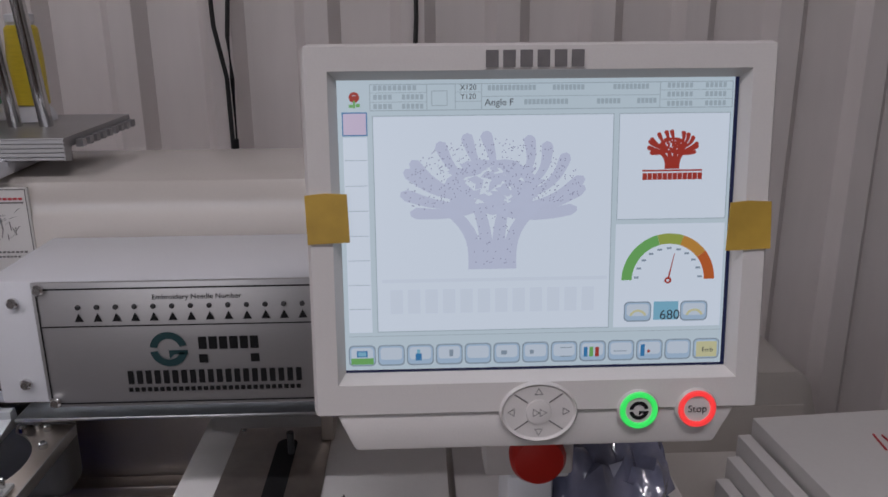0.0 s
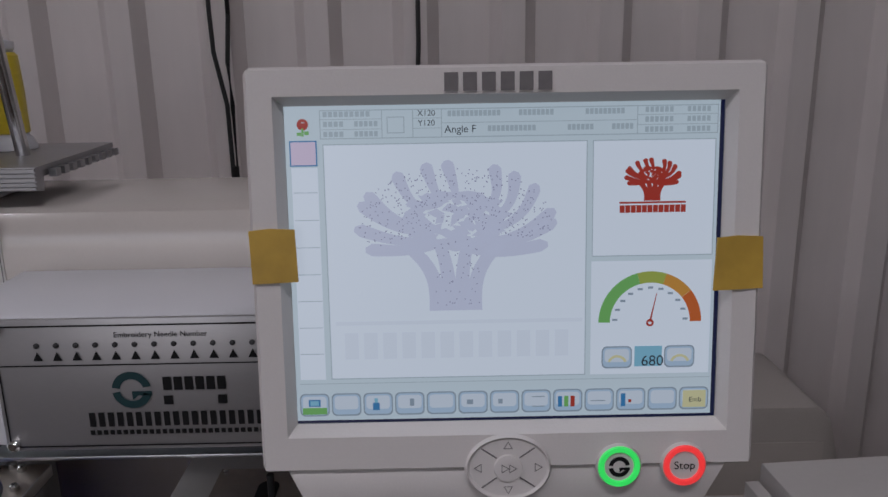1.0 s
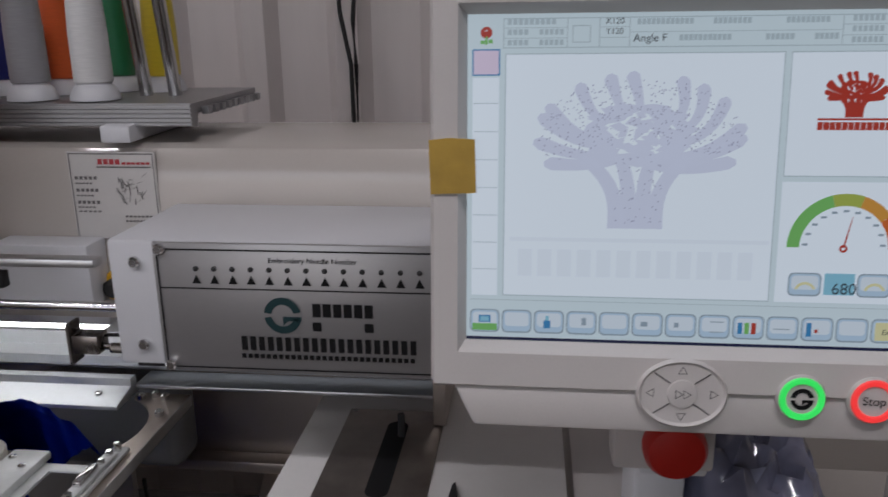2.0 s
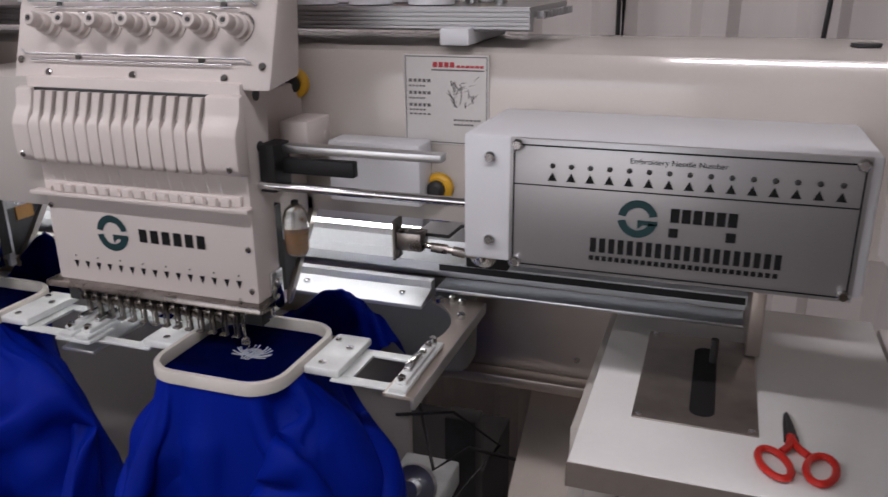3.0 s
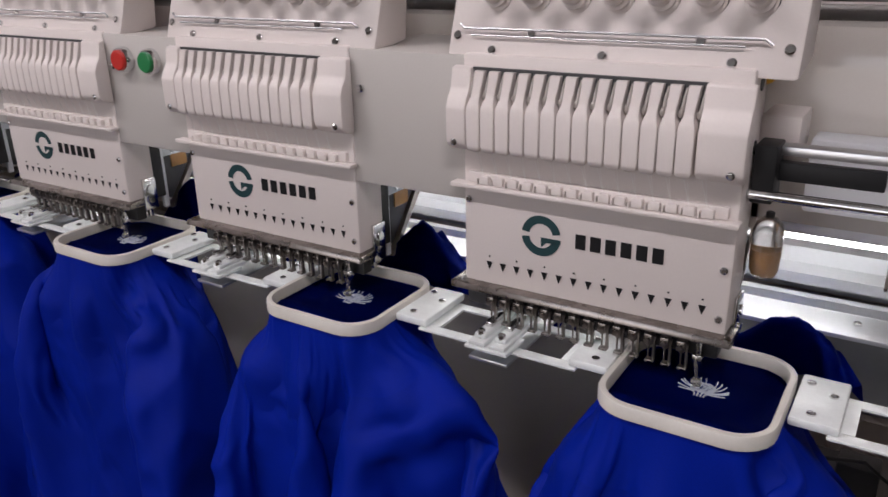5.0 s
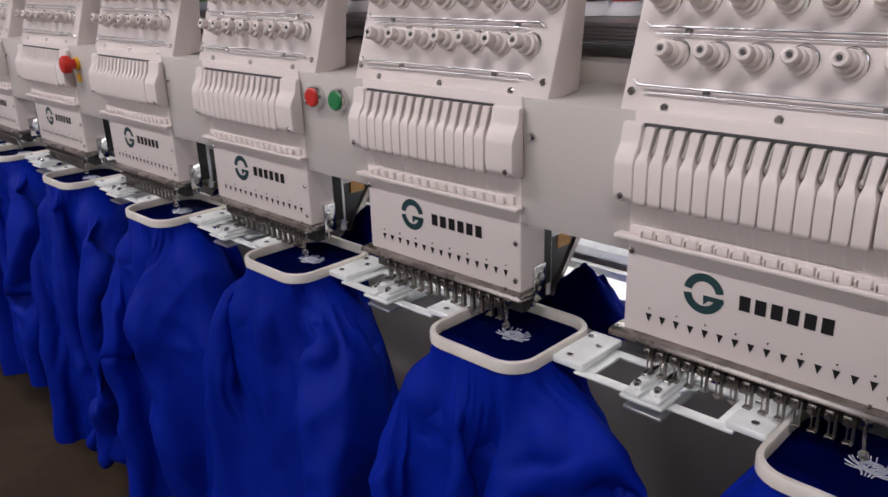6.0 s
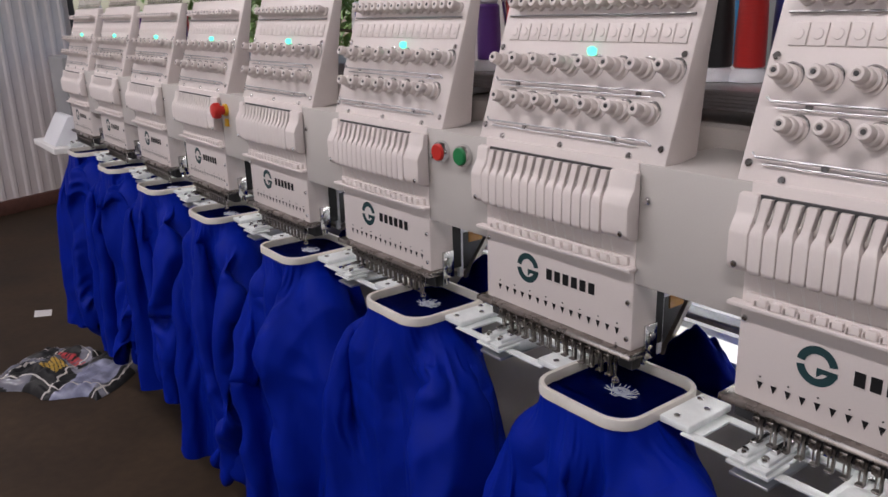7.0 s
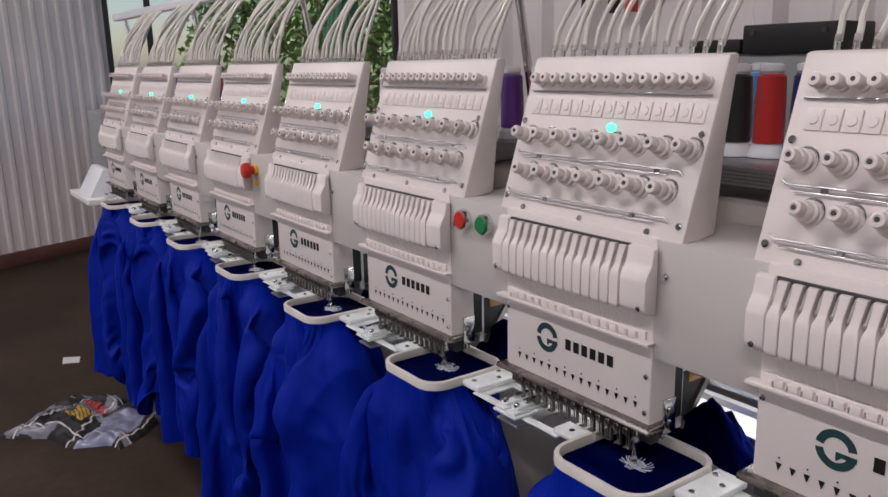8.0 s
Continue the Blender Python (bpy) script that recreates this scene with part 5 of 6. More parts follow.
for x0, x1, z0, z1 in ((-0.1435, -0.117, -0.006, 0.024), (0.1175, 0.144, -0.0143, 0.017)):
    bm = B()
    prism(bm, [(0.0010 if x0 < 0 else -0.0015, 0), (0.0265, 0.001), (0.0255, 0.0305), (0.012, 0.0312), (0.0, 0.0300)], "y", -0.0112, -0.0100)
    bmesh.ops.transform(bm, matrix=Matrix.Translation((x0, 0, z0)), verts=bm.verts)
    part("tape_strip", bm, TAPE, mon, "yellow masking tape strip")
bm = B()
for r0, r1, y0, y1 in ((1.0, 1.0, -0.0095, -0.0115),):
    n = 40
    ra = [bm.verts.new((0.0255 * math.cos(2 * math.pi * k / n), -0.0095, 0.0205 * math.sin(2 * math.pi * k / n) - 0.1175)) for k in range(n)]
    rb = [bm.verts.new((0.0240 * math.cos(2 * math.pi * k / n), -0.0120, 0.0190 * math.sin(2 * math.pi * k / n) - 0.1175)) for k in range(n)]
    rc = [bm.verts.new((0.0225 * math.cos(2 * math.pi * k / n), -0.0105, 0.0175 * math.sin(2 * math.pi * k / n) - 0.1175)) for k in range(n)]
    for a, b in ((ra, rb), (rb, rc)):
        for k in range(n):
            bm.faces.new((a[k], a[(k + 1) % n], b[(k + 1) % n], b[k]))
    bm.faces.new(rc)
pad = part("direction_pad", bm, BEZEL, mon)
bm = B()
lathe(bm, [(0.0085, 0), (0.0080, 0.0018), (0.006, 0.0022)], pose(0, -0.0100, -0.1175, 90), 22)
part("centre_key", bm, BEZEL, pad)
bm = B()
for dx, dz, r in ((0, 0.0135, 0), (0, -0.0135, 180), (-0.0175, 0, 90), (0.0175, 0, -90), (-0.002, 0, -90), (0.0025, 0, -90)):
    t = [(-0.0028, -0.002), (0.0028, -0.002), (0, 0.0028)]
    c, s = math.cos(radians(r)), math.sin(radians(r))
    y = -0.01075 if abs(dx) > 0.01 or dz else -0.0123
    q = [(dx + c * x - s * z, dz - 0.1175 + s * x + c * z) for x, z in t]
    cx, cz = sum(p[0] for p in q) / 3, sum(p[1] for p in q) / 3
    for k in range(3):
        a, b = q[k], q[(k + 1) % 3]
        sh = 0.72
        plate(bm, [a, b, (cx + (b[0] - cx) * sh, cz + (b[1] - cz) * sh), (cx + (a[0] - cx) * sh, cz + (a[1] - cz) * sh)], y)
part("arrows", bm, GREYPRINT, pad, "", 0)
bm = B()
for a in (45, 135, 225, 315):
    c, s = math.cos(radians(a)), math.sin(radians(a))
    tube(bm, [(0.0095 * c, -0.0105, -0.1175 + 0.0085 * s), (0.022 * c, -0.0105, -0.1175 + 0.017 * s)], 0.0005, 5)
part("pad_groove", bm, GREYPRINT, pad)


def lit_button(x, ringmat, name):
    b = part("lit_button", lathe(B(), [(0.0135, 0), (0.0135, 0.002), (0.0125, 0.0035), (0.0125, 0.0036)], pose(x, -0.0085, -0.1175, 90), 30), BEZEL, mon, name)
    bm = B()
    n = 36
    rows = []
    for r, y in ((0.0124, -0.0121), (0.0118, -0.0133), (0.0092, -0.0133), (0.0086, -0.0121)):
        rows.append([bm.verts.new((x + r * math.cos(2 * math.pi * k / n), y, -0.1175 + r * math.sin(2 * math.pi * k / n))) for k in range(n)])
    for a, c in zip(rows, rows[1:]):
        for k in range(n):
            bm.faces.new((a[k], a[(k + 1) % n], c[(k + 1) % n], c[k]))
    part("light_ring", bm, ringmat, b)
    return b


go = lit_button(0.0645, RING_G, "start button with a lit green ring")
part("ring_emblem", emblem(B(), 0.0645, -0.1175, 0.0062, -0.0126), INK, go, "", 0)
halt = lit_button(0.1025, RING_R, "stop button with a lit red ring")
lettering("stop_word", "Stop", 0.0068, INK, halt, 0.1025, -0.0126, -0.1175)

# the lit screen, layer on layer
SW, SH = 0.246, 0.184
G_BG = glow("screen_pale_blue", (0.62, 0.74, 0.80), 1.0)
G_PANEL = glow("screen_white_blue", (0.70, 0.78, 0.86), 1.16)
G_LINE = glow("screen_line", (0.36, 0.46, 0.56), 0.8)
G_LILAC = glow("screen_lilac", (0.59, 0.64, 0.79), 1.08)
G_FAINT = glow("screen_faint_lilac", (0.675, 0.752, 0.838), 1.13)
G_SPECK = glow("screen_speck", (0.40, 0.42, 0.60), 0.85)
G_PRINT = glow("screen_print", (0.47, 0.58, 0.64), 0.9)
G_RED = glow("screen_red", (0.52, 0.05, 0.03), 0.8)
G_GREEN = glow("screen_green", (0.22, 0.60, 0.16), 0.8)
G_LIME = glow("screen_lime", (0.45, 0.55, 0.10), 0.8)
G_ORANGE = glow("screen_orange", (0.75, 0.36, 0.06), 0.8)
G_RORANGE = glow("screen_red_orange", (0.72, 0.16, 0.03), 0.8)
G_CYAN = glow("screen_cyan", (0.30, 0.66, 0.85), 0.8)
G_BUTTON = glow("screen_button", (0.52, 0.70, 0.88), 0.85)
G_BTOP = glow("screen_button_top", (0.72, 0.82, 0.92), 0.9)
G_INK = glow("screen_ink", (0.05, 0.07, 0.10), 0.6)
G_BLUE = glow("screen_blue", (0.05, 0.28, 0.60), 0.8)
G_PINK = glow("screen_pink", (0.78, 0.66, 0.84), 0.9)
G_EDGE = glow("screen_dark_edge", (0.01, 0.02, 0.12), 0.4)
G_YEL = glow("screen_yellow", (0.80, 0.78, 0.45), 0.85)

scr = part("screen", box(B(), -SW / 2, SW / 2, 0.0, 0.006, -SH / 2, SH / 2), G_BG, mon, "lit touch screen with embroidery software", 0)
layer = [0]


def su(u, v):
    return ((u - 0.5) * SW, (0.5 - v) * SH)


def show(name, m, boxes=(), polys=(), label="", soft=0.0):
    layer[0] += 1
    y = -0.00012 * layer[0]
    for u0, v0, u1, v1 in boxes:
        if soft:
            (xa, za), (xb, zb) = su(u0, v1), su(u1, v0)
            pts = [(x + (xa + xb) / 2, z + (za + zb) / 2) for x, z in rounded((xb - xa) / 2, (zb - za) / 2, soft, 5)]
        else:
            pts = [su(u0, v0), su(u1, v0), su(u1, v1), su(u0, v1)]
        part(name, plate(B(), pts, y), m, scr, label, 0)
    if polys:
        bm = B()
        for p in polys:
            plate(bm, [su(*q) for q in p], y)
        return part(name, bm, m, scr, label, 0)



def frame_boxes(u0, v0, u1, v1, w=0.0022):
    h = w * SW / SH
    return [(u0, v0, u1, v0 + h), (u0, v1 - h, u1, v1), (u0, v0, u0 + w, v1), (u1 - w, v0, u1, v1)]


show("dark_edge", G_EDGE, [(0.990, 0.0, 1.0, 1.0), (0.0, 0.991, 1.0, 1.0)])
show("design_field", G_PANEL, [(0.085, 0.115, 0.688, 0.855)])
show("preview_field", G_PANEL, [(0.70, 0.115, 0.982, 0.475)])
show("gauge_field", G_PANEL, [(0.70, 0.49, 0.982, 0.855)])
show("thumbnail_column", G_PANEL, [(0.012, 0.185, 0.072, 0.855)])
lines = frame_boxes(0.085, 0.115, 0.688, 0.855) + frame_boxes(0.70, 0.115, 0.982, 0.475) + frame_boxes(0.08, 0.013, 0.985, 0.10)
lines += [(0.08, 0.04, 0.22, 0.042), (0.08, 0.07, 0.22, 0.072), (0.22, 0.013, 0.222, 0.1), (0.29, 0.013, 0.292, 0.1), (0.355, 0.013, 0.357, 0.1), (0.29, 0.04, 0.355, 0.042), (0.29, 0.07, 0.355, 0.072),
          (0.357, 0.055, 0.80, 0.057), (0.80, 0.013, 0.802, 0.1), (0.80, 0.04, 0.985, 0.042), (0.80, 0.07, 0.985, 0.072)]
lines += [(0.015, 0.26 + 0.085 * k, 0.07, 0.262 + 0.085 * k) for k in range(7)] + [(0.01, 0.868, 0.985, 0.870)] + frame_boxes(0.232, 0.035, 0.272, 0.085)
show("window_line", G_PRINT, lines)
show("faint_letter", G_FAINT, [(0.12 + 0.045 * k, 0.705, 0.152 + 0.045 * k, 0.79) for k in range(12)] + [(0.10, 0.668, 0.68, 0.680)])
layer[0] += 1
part("design_tree", tree_mark(B(), *su(0.384, 0.363), 0.060, -0.00012 * layer[0], 1.0), G_LILAC, scr, "pale lilac tree design", 0)
rng = random.Random(21)
specks = []
for k in range(420):
    a, q = rng.uniform(-0.4, 3.6), math.sqrt(rng.random())
    u, v = 0.384 + 0.225 * q * math.cos(a), 0.36 - 0.175 * q * math.sin(a)
    specks.append((u, v, u + 0.0026, v + 0.0036))
specks += [(u, v, u + 0.0026, v + 0.0036) for u, v in [(rng.uniform(0.33, 0.44), rng.uniform(0.40, 0.62)) for _ in range(60)]]
tagged(show("stitch_speckle", G_SPECK, [], [[(a, c), (e, c), (e, f), (a, f)] for a, c, e, f in specks]), kind="stuff")
layer[0] += 1
part("preview_tree", tree_mark(B(), *su(0.838, 0.226), 0.0168, -0.00012 * layer[0], 1.35), G_RED, scr, "red tree preview", 0)
show("preview_letter", G_RED, [(0.762, 0.305, 0.915, 0.311)] + [(0.763 + 0.0128 * k, 0.316, 0.7745 + 0.0128 * k, 0.339) for k in range(12)])


def arc(u, v, r0, r1, a0, a1, n=8):
    out = []
    for k in range(n):
        p, q = radians(a0 + (a1 - a0) * k / n), radians(a0 + (a1 - a0) * (k + 1) / n)
        e = SW / SH
        out.append([(u + r0 * math.cos(p), v - r0 * e * math.sin(p)), (u + r1 * math.cos(p), v - r1 * e * math.sin(p)), (u + r1 * math.cos(q), v - r1 * e * math.sin(q)), (u + r0 * math.cos(q), v - r0 * e * math.sin(q))])
    return out


show("gauge_back", G_PANEL, [], arc(0.838, 0.685, 0.0, 0.095, 0, 180, 24))
show("gauge_green", G_GREEN, [], arc(0.838, 0.685, 0.094, 0.121, 105, 180, 14))
show("gauge_lime", G_LIME, [], arc(0.838, 0.685, 0.094, 0.121, 72, 105, 6))
show("gauge_orange", G_ORANGE, [], arc(0.838, 0.685, 0.094, 0.121, 38, 72, 6))
show("gauge_red", G_RORANGE, [], arc(0.838, 0.685, 0.094, 0.121, 0, 38, 8))
show("gauge_mark", G_LINE, [(0.838 + 0.083 * math.cos(radians(a)) - 0.006, 0.685 - 0.083 * 1.337 * math.sin(radians(a)) - 0.003, 0.838 + 0.083 * math.cos(radians(a)) + 0.006, 0.685 - 0.083 * 1.337 * math.sin(radians(a)) + 0.004) for a in range(5, 180, 17)])
show("gauge_needle", G_RED, [], [[(0.836, 0.683), (0.8405, 0.684), (0.8535, 0.592), (0.852, 0.592)]] + arc(0.838, 0.687, 0.004, 0.009, 0, 360, 16))
show("display", G_CYAN, [(0.803, 0.762, 0.868, 0.828)])
BUTTONS = [(0.728, 0.765, 0.794, 0.828), (0.876, 0.765, 0.942, 0.828)] + [(0.012 + 0.0752 * k, 0.902, 0.076 + 0.0752 * k, 0.968) for k in range(13)]
show("button_shadow", G_LINE, [(a - 0.003, b - 0.004, c + 0.003, d + 0.005) for a, b, c, d in BUTTONS], soft=0.0030)
show("button_face", G_BUTTON, BUTTONS, soft=0.0026)
show("button_shine", G_BTOP, [(a + 0.004, b + 0.005, c - 0.004, (b + d) / 2 + 0.016) for a, b, c, d in BUTTONS], soft=0.0020)
show("icon_green", G_GREEN, [(0.015, 0.944, 0.073, 0.966), (0.637, 0.92, 0.647, 0.955)])
show("icon_blue", G_BLUE, [(0.030, 0.917, 0.058, 0.940), (0.182, 0.93, 0.198, 0.955), (0.622, 0.92, 0.632, 0.955), (0.772, 0.915, 0.783, 0.958)])
show("icon_red", G_RED, [(0.652, 0.92, 0.662, 0.955), (0.79, 0.935, 0.797, 0.945), (0.034, 0.05, 0.052, 0.066)], arc(0.043, 0.055, 0.006, 0.013, 0, 360, 14))
show("icon_cyan", G_CYAN, [(0.034, 0.921, 0.054, 0.936), (0.186, 0.915, 0.194, 0.93)])
show("icon_line", G_LINE, [(0.56, 0.918, 0.59, 0.921), (0.56, 0.95, 0.59, 0.953), (0.70, 0.935, 0.735, 0.938), (0.405, 0.925, 0.42, 0.94), (0.48, 0.925, 0.49, 0.94), (0.27, 0.918, 0.28, 0.942)])
show("icon_yellow", G_YEL, [(0.919, 0.908, 0.974, 0.964)])
for u in (0.761, 0.909):
    show("icon_dial", G_YEL, (), arc(u, 0.82, 0.018, 0.024, 20, 160, 8))
show("icon_leaf", G_GREEN, [(0.0405, 0.066, 0.0455, 0.09), (0.03, 0.078, 0.04, 0.088), (0.047, 0.075, 0.057, 0.086)])
show("thumb_frame", G_BLUE, [(0.012, 0.103, 0.074, 0.180)])
show("thumb", G_PINK, [(0.0150, 0.107, 0.071, 0.176)])
small = []
for v in (0.018, 0.047, 0.077):
    small += [(0.09 + 0.012 * k, v, 0.099 + 0.012 * k, v + 0.016) for k in range(9 if v < 0.02 else 4)] + ([] if v < 0.02 else [(0.16 + 0.011 * k, v, 0.168 + 0.011 * k, v + 0.016) for k in range(5)])
    small += [(0.815 + 0.011 * k, v, 0.823 + 0.011 * k, v + 0.016) for k in range(6)] + [(0.91 + 0.011 * k, v, 0.918 + 0.011 * k, v + 0.016) for k in range(5)]
small += [(0.37 + 0.010 * k, 0.02, 0.378 + 0.010 * k, 0.037) for k in range(12)] + [(0.53 + 0.010 * k, 0.02, 0.538 + 0.010 * k, 0.037) for k in range(8)] + [(0.68 + 0.010 * k, 0.02, 0.688 + 0.010 * k, 0.037) for k in range(9)]
small += [(0.46 + 0.010 * k, 0.066, 0.468 + 0.010 * k, 0.083) for k in range(11)] + [(0.64 + 0.010 * k, 0.066, 0.648 + 0.010 * k, 0.083) for k in range(6)] + [(0.74 + 0.010 * k, 0.066, 0.748 + 0.010 * k, 0.083) for k in range(5)]
show("small_print", G_PRINT, small)
for words, size, u, v in (("680", 0.0088, 0.843, 0.808), ("X120", 0.0045, 0.322, 0.027), ("Y120", 0.0045, 0.322, 0.056), ("Angle F", 0.0058, 0.398, 0.076), ("Emb", 0.0042, 0.947, 0.937)):
    x, z = su(u, v)
    lettering("screen_words", words, size, G_INK, scr, x, -0.0045, z)

# ---- on and behind the cabinet ----
bag = thing("plastic_parcel", "crumpled blue-grey plastic parcel on the cabinet", "plastic bag", x=0.955, y=0.06, z=0.887)


def crumple(name, sx, sy, sz, m, parent, seed, n=26, sharp=1.0):
    bm = B()
    bmesh.ops.create_icosphere(bm, subdivisions=4, radius=1)
    for v in bm.verts:
        p = v.co.copy()
        d = 1 + 0.30 * noise.noise(p * 1.7 + Vector((seed, 0, 0))) + 0.22 * abs(noise.noise(p * 4 + Vector((0, seed, 0)))) * sharp
        q = p * d
        v.co = (q.x * sx, q.y * sy, max(-0.12, q.z * (0.9 + 0.3 * noise.noise(p * 6))) * sz)
    lo = min(v.co.z for v in bm.verts)
    for v in bm.verts:
        v.co.z -= lo
    return part(name, bm, m, parent, "", 55)


crumple("parcel_skin", 0.075, 0.10, 0.095, BLUEBAG, bag, 3)
carton = thing("white_carton", "open white cardboard carton with a red printed mark", "carton", x=1.144, y=0.0, z=0.0, rz=4)
bm = B()
box(bm, 0.0, 0.28, -0.20, 0.10, 0.80, 0.948, 0.002)
part("carton_body", bm, PAPER, carton)
for k in range(3):
    part("flap", box(B(), -0.020 - 0.016 * k, -0.006 - 0.016 * k, -0.20, 0.09 - 0.012 * k, 0.80, 0.934 - 0.018 * k, 0.001), PAPER, carton)
bm = B()
rng = random.Random(3)
for k in range(7):
    tube(bm, [(0.10 + 0.008 * k, 0.02 - 0.004 * k, 0.9485), (0.103 + 0.010 * k, 0.035, 0.9485), (0.106 + 0.008 * k, 0.05 - 0.003 * k, 0.9485)], 0.0012, 5)
box(bm, 0.11, 0.16, 0.004, 0.008, 0.9482, 0.9488)
part("printed_mark", bm, REDPRINT, carton)
stand = solid("carton_stand", box(B(), 1.07, 1.55, -0.24, 0.28, 0.0, 0.798, 0.004), APRON, "grey stand under the carton", "stand")
grey = thing("rear_machine", "beige rounded machine housing by the rear wall", "machine", x=1.48, y=0.78, z=0)
bm = B()
prism(bm, [(-0.3, 0.0), (0.12, 0.0), (0.11, 0.35), (0.05, 0.64), (0.035, 0.70), (0.005, 0.728), (-0.3, 0.728)], "y", -0.12, 0.14, 0.012)
part("housing", bm, APRON, grey)
bm = B()
box(bm, -0.29, 0.02, -0.124, -0.1205, 0.40, 0.66, 0.001)
part("service_panel", bm, BEAM, grey)

for k, (pts) in enumerate([[(0.385, 0.95, 2.4), (0.390, 0.95, 1.42), (0.392, 0.95, 1.35), (0.410, 0.95, 1.25), (0.412, 0.95, 1.05)], [(0.420, 0.955, 2.4), (0.424, 0.955, 1.42), (0.416, 0.955, 1.33), (0.419, 0.955, 1.25), (0.418, 0.955, 1.05)],
                           [(0.79, 0.95, 2.4), (0.785, 0.95, 1.36), (0.77, 0.95, 1.05)]]):
    bm = B()
    tube(bm, pts, 0.0045, 8)
    solid("hanging_cable", bm, CABLE, "thin black cable hanging down the sheet wall", "cable", group="hanging cables")
bm = B()
cyl(bm, (0.415, 0.95, 1.02), (0.415, 0.95, 1.13), 0.008, seg=10)
solid("cable_joint", bm, BLACK, "black tape joint of the hanging cables", "cable joint")

wallbox = thing("wall_unit", "grey wall unit with a black top on the rear wall", "wall unit")
bm = B()
box(bm, -0.83, -0.50, 0.86, 0.985, 1.05, 1.385, 0.006)
part("unit_body", bm, SLATE, wallbox)
bm = B()
box(bm, -0.84, -0.72, 0.85, 0.985, 1.386, 1.418, 0.004)
box(bm, -0.715, -0.50, 0.85, 0.985, 1.386, 1.446, 0.004)
part("unit_top", bm, BLACK, wallbox)
for x in (-0.69, -0.53):
    part("unit_screw", cyl(B(), (x, 0.85, 1.43), (x, 0.846, 1.43), 0.006, seg=12), DARK, wallbox)

hook = thing("hanging_tools", "dark and red tool handles hung on the rear wall", "tools", x=-1.28, y=0.95, z=1.50)
for dx, m in ((0, BLACK), (0.10, BLACK), (0.16, RED)):
    bm = B()
    cyl(bm, (dx, 0, 0), (dx + 0.01, 0, 0.16), 0.018, 0.014, 12)
    part("handle", bm, m, hook)
cones = thing("green_thread_hank", "dark green thread hank hanging by the window", "thread hank", x=-2.05, y=0.6, z=1.30)
part("hanging_cord", tube(B(), [(0, 0, 0.41), (0, 0.2, 0.9), (0, 0.42, 1.3)], 0.004, 6), SPOOL_MATS["green"], cones)
for k in range(26):
    a = k * 0.5
    part("strand", tube(B(), [(0.03 * math.cos(a), 0.03 * math.sin(a), 0), (0.055 * math.cos(a), 0.05 * math.sin(a), 0.2), (0.04 * math.cos(a), 0.04 * math.sin(a), 0.42)], 0.016, 8), SPOOL_MATS["green"], cones)

# ---- on the floor ----
parcel = thing("garment_bag", "printed clear plastic garment bag lying on the floor", "plastic bag", x=-2.87, y=-0.17, z=0.0, rz=38)
n = 72
vs, fs, kinds = [], [], []
for i in range(n + 1):
    for k in range(n + 1):
        x, y = (i / n - 0.5) * 0.54, (k / n - 0.5) * 0.38
        d = min(0.5 - abs(i / n - 0.5), 0.5 - abs(k / n - 0.5)) * 2
        z = 0.040 * min(1, d * 2.5) ** 0.6 + 0.035 * noise.noise((x * 7, y * 7, 2)) * min(1, d * 4) + 0.030 * abs(noise.noise((x * 20, y * 20, 5))) * min(1, d * 5)
        vs.append((x + 0.05 * noise.noise((y * 7, 1, 1)), y + 0.05 * noise.noise((x * 7, 4, 1)), max(0.002, z)))
for i in range(n):
    for k in range(n):
        a = i * (n + 1) + k
        fs.append((a, a + 1, a + n + 2, a + n + 1))
        u, v = i / n, k / n
        line = min(abs(u - 0.22 - 0.2 * (v - 0.5)), abs(u - 0.60 + 0.1 * v), abs(v - 0.14), abs(v - 0.86), abs(u - 0.93)) < 0.0075
        kinds.append(1 if line else 2 if 0.36 < u < 0.52 and 0.25 < v < 0.48 and (i + k) % 4 else 3 if 0.30 < u < 0.56 and 0.55 < v < 0.72 and i % 3 else 4 if 0.66 < u < 0.9 and v < 0.6 else 5 if noise.noise((u * 5, v * 5, 8)) > -0.16 else 0)
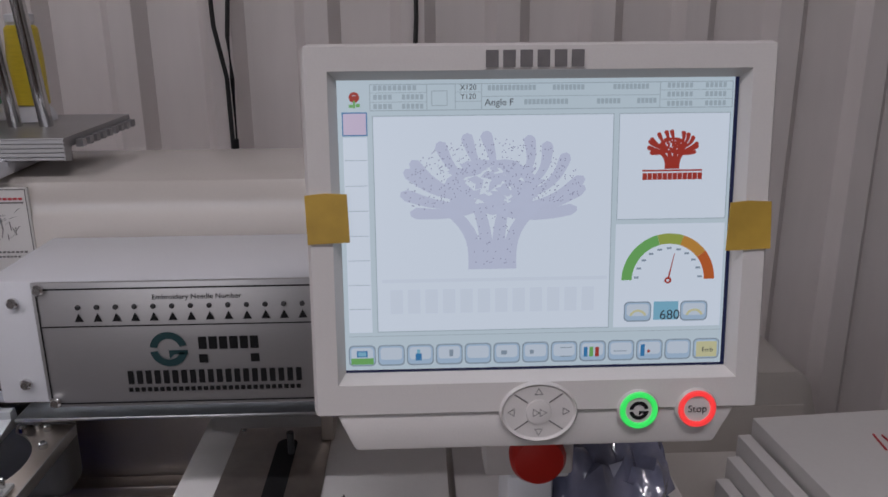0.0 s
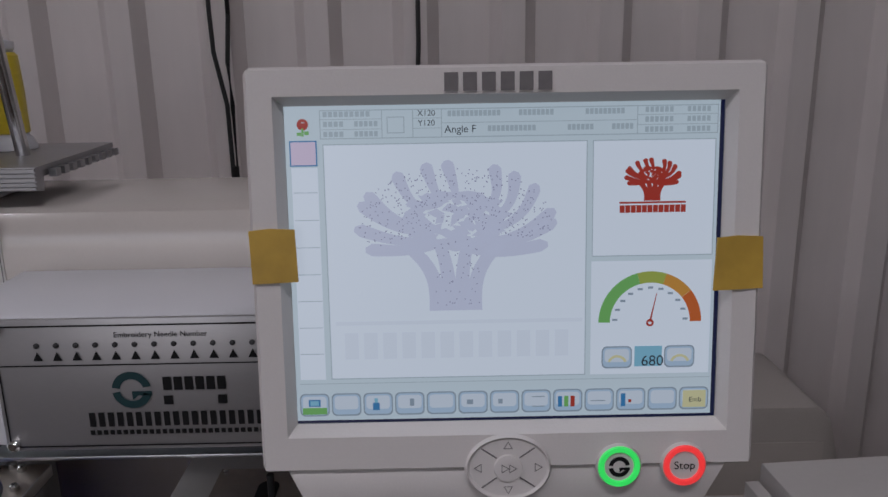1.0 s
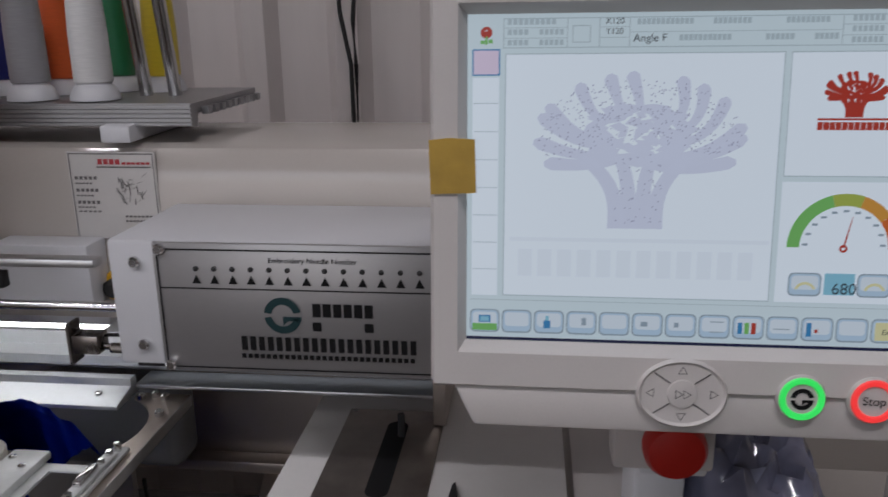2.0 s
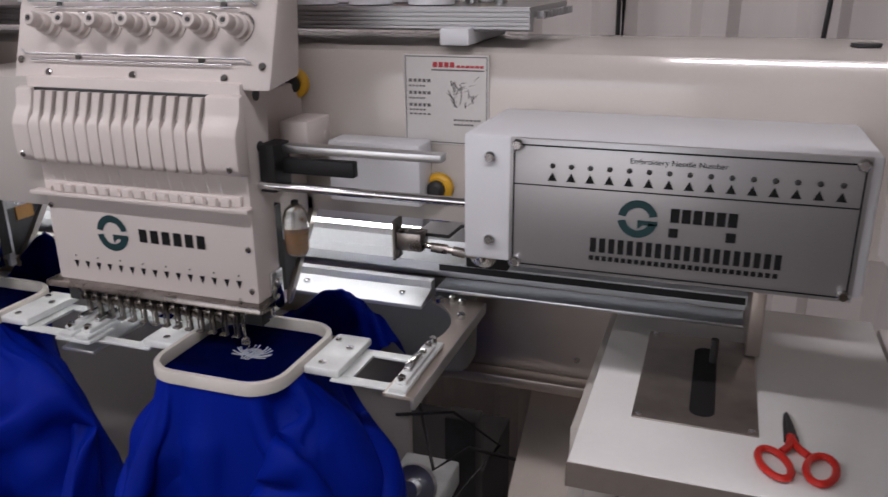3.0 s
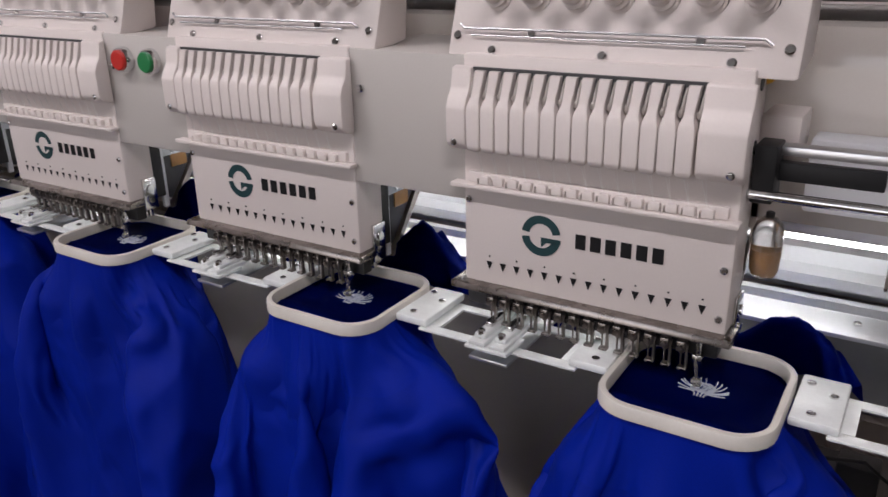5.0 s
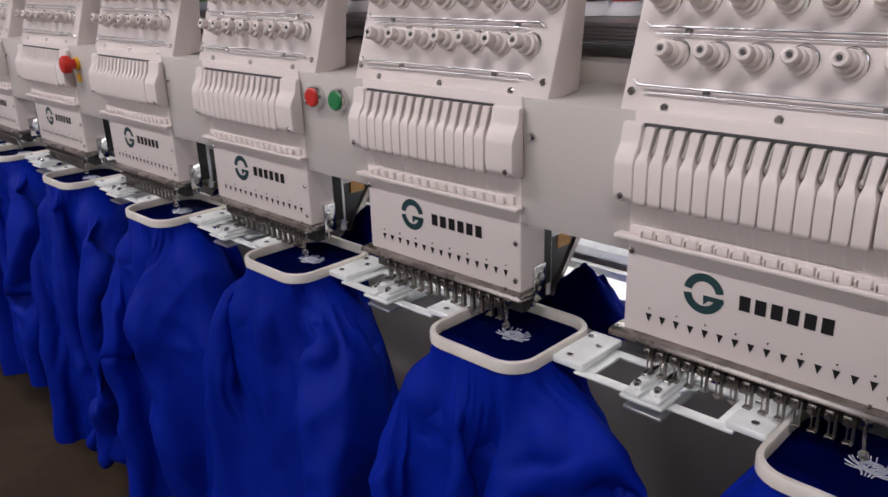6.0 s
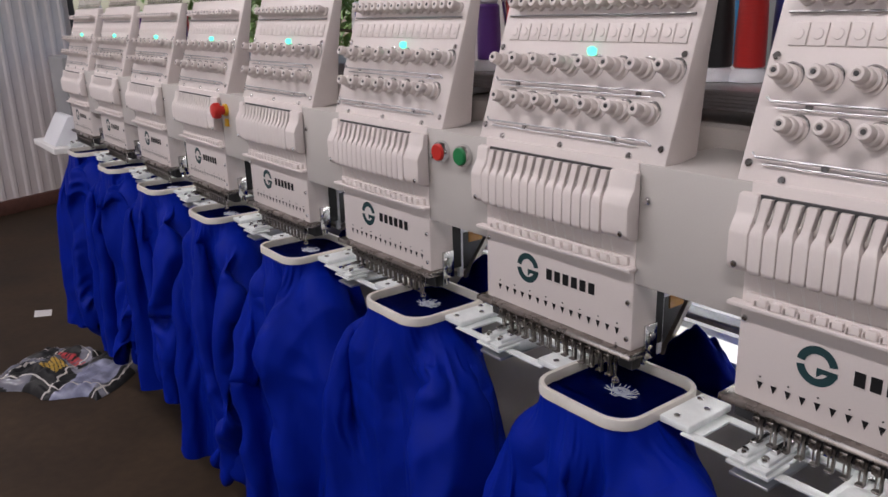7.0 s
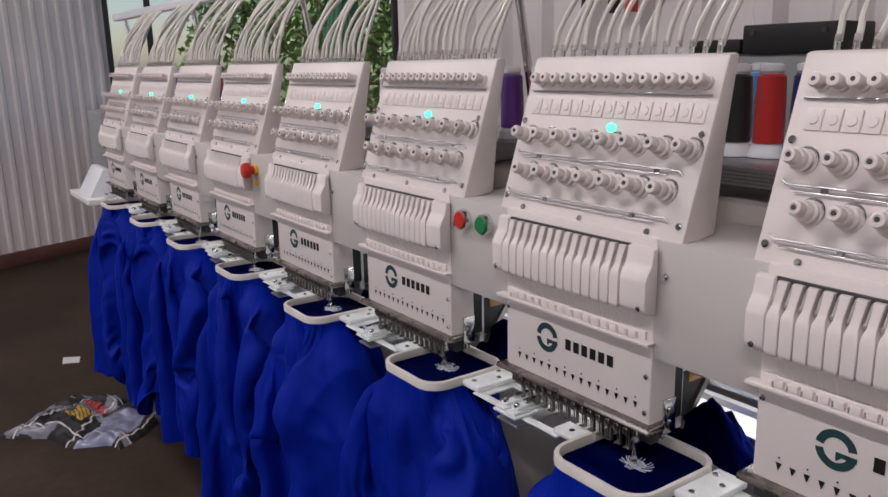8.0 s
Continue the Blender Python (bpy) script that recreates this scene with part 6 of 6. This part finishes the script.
for no, (name, m) in enumerate((("clear_film", BAG), ("welded_seam", COVER), ("orange_print", TAPE), ("red_print", REDPRINT), ("blue_panel", BLUEBAG), ("black_panel", BLACK))):
    use = [f for f, kind_no in zip(fs, kinds) if kind_no == no]
    idx = sorted({i for f in use for i in f})
    back = {i: n1 for n1, i in enumerate(idx)}
    me = bpy.data.meshes.new(name)
    me.from_pydata([vs[i] for i in idx], [], [tuple(back[i] for i in f) for f in use])
    me.materials.append(m)
    me.polygons.foreach_set("use_smooth", [True] * len(use))
    o = new(name, me)
    o.parent = parcel
bm = B()
prism(bm, [(-3.74, -0.13), (-3.65, -0.15), (-3.62, -0.08), (-3.70, -0.06)], "z", 0.0, 0.003)
solid("paper_scrap", bm, PAPER, "scrap of white paper on the floor", "paper")
bm = B()
box(bm, -3.56, -3.47, 0.02, 0.11, 0.0, 0.11, 0.003)
solid("small_carton", bm, PAPER, "small white carton on the floor under the jackets", "carton")


# ---- what moves ----
STEPS = [(0.0, 1, 2), (1.2, 2, 0), (2.3, 2, -2), (2.5, 2, 1), (3.0, 0, -2), (3.5, -1, -2), (4.0, 0, 2), (4.3, -2, 2), (5.4, 2, 0), (6.5, 2, 1), (7.0, 1, 0), (7.4, -4, 0), (8.0, -4, 0)]


def stitch(t):
    """The pantograph's moves while it stitches: slow runs along the design and a tremble from stitch to stitch."""
    x = np.interp(t, [s[0] for s in STEPS], [s[1] for s in STEPS]) / 1000
    y = np.interp(t, [s[0] for s in STEPS], [s[2] for s in STEPS]) / 1000
    return float(x) + 0.0004 * math.sin(31 * t), float(y) + 0.0004 * math.sin(27 * t + 1)


def motions():
    times = [k * 0.1 for k in range(81)]
    for ob in (PANTO, *HOOPS, *JACKETS):
        x, y, z = ob.location
        walk(ob, [(t, pose(x + stitch(t)[0], y + stitch(t)[1], z)) for t in times])
    beats = [k / 30 for k in range(241)]
    for h in HEADS:
        for o in h.children:
            if o.name.startswith("working_needle"):
                x, y, z = o.location
                walk(o, [(t, pose(x, y, z + 0.013 + 0.013 * math.cos(2 * math.pi * 11.3 * t))) for t in beats])
            elif o.name.startswith("presser_foot"):
                x, y, z = o.location
                walk(o, [(t, pose(x, y, z + 0.004 + 0.004 * math.cos(2 * math.pi * 11.3 * t))) for t in beats])


motions()
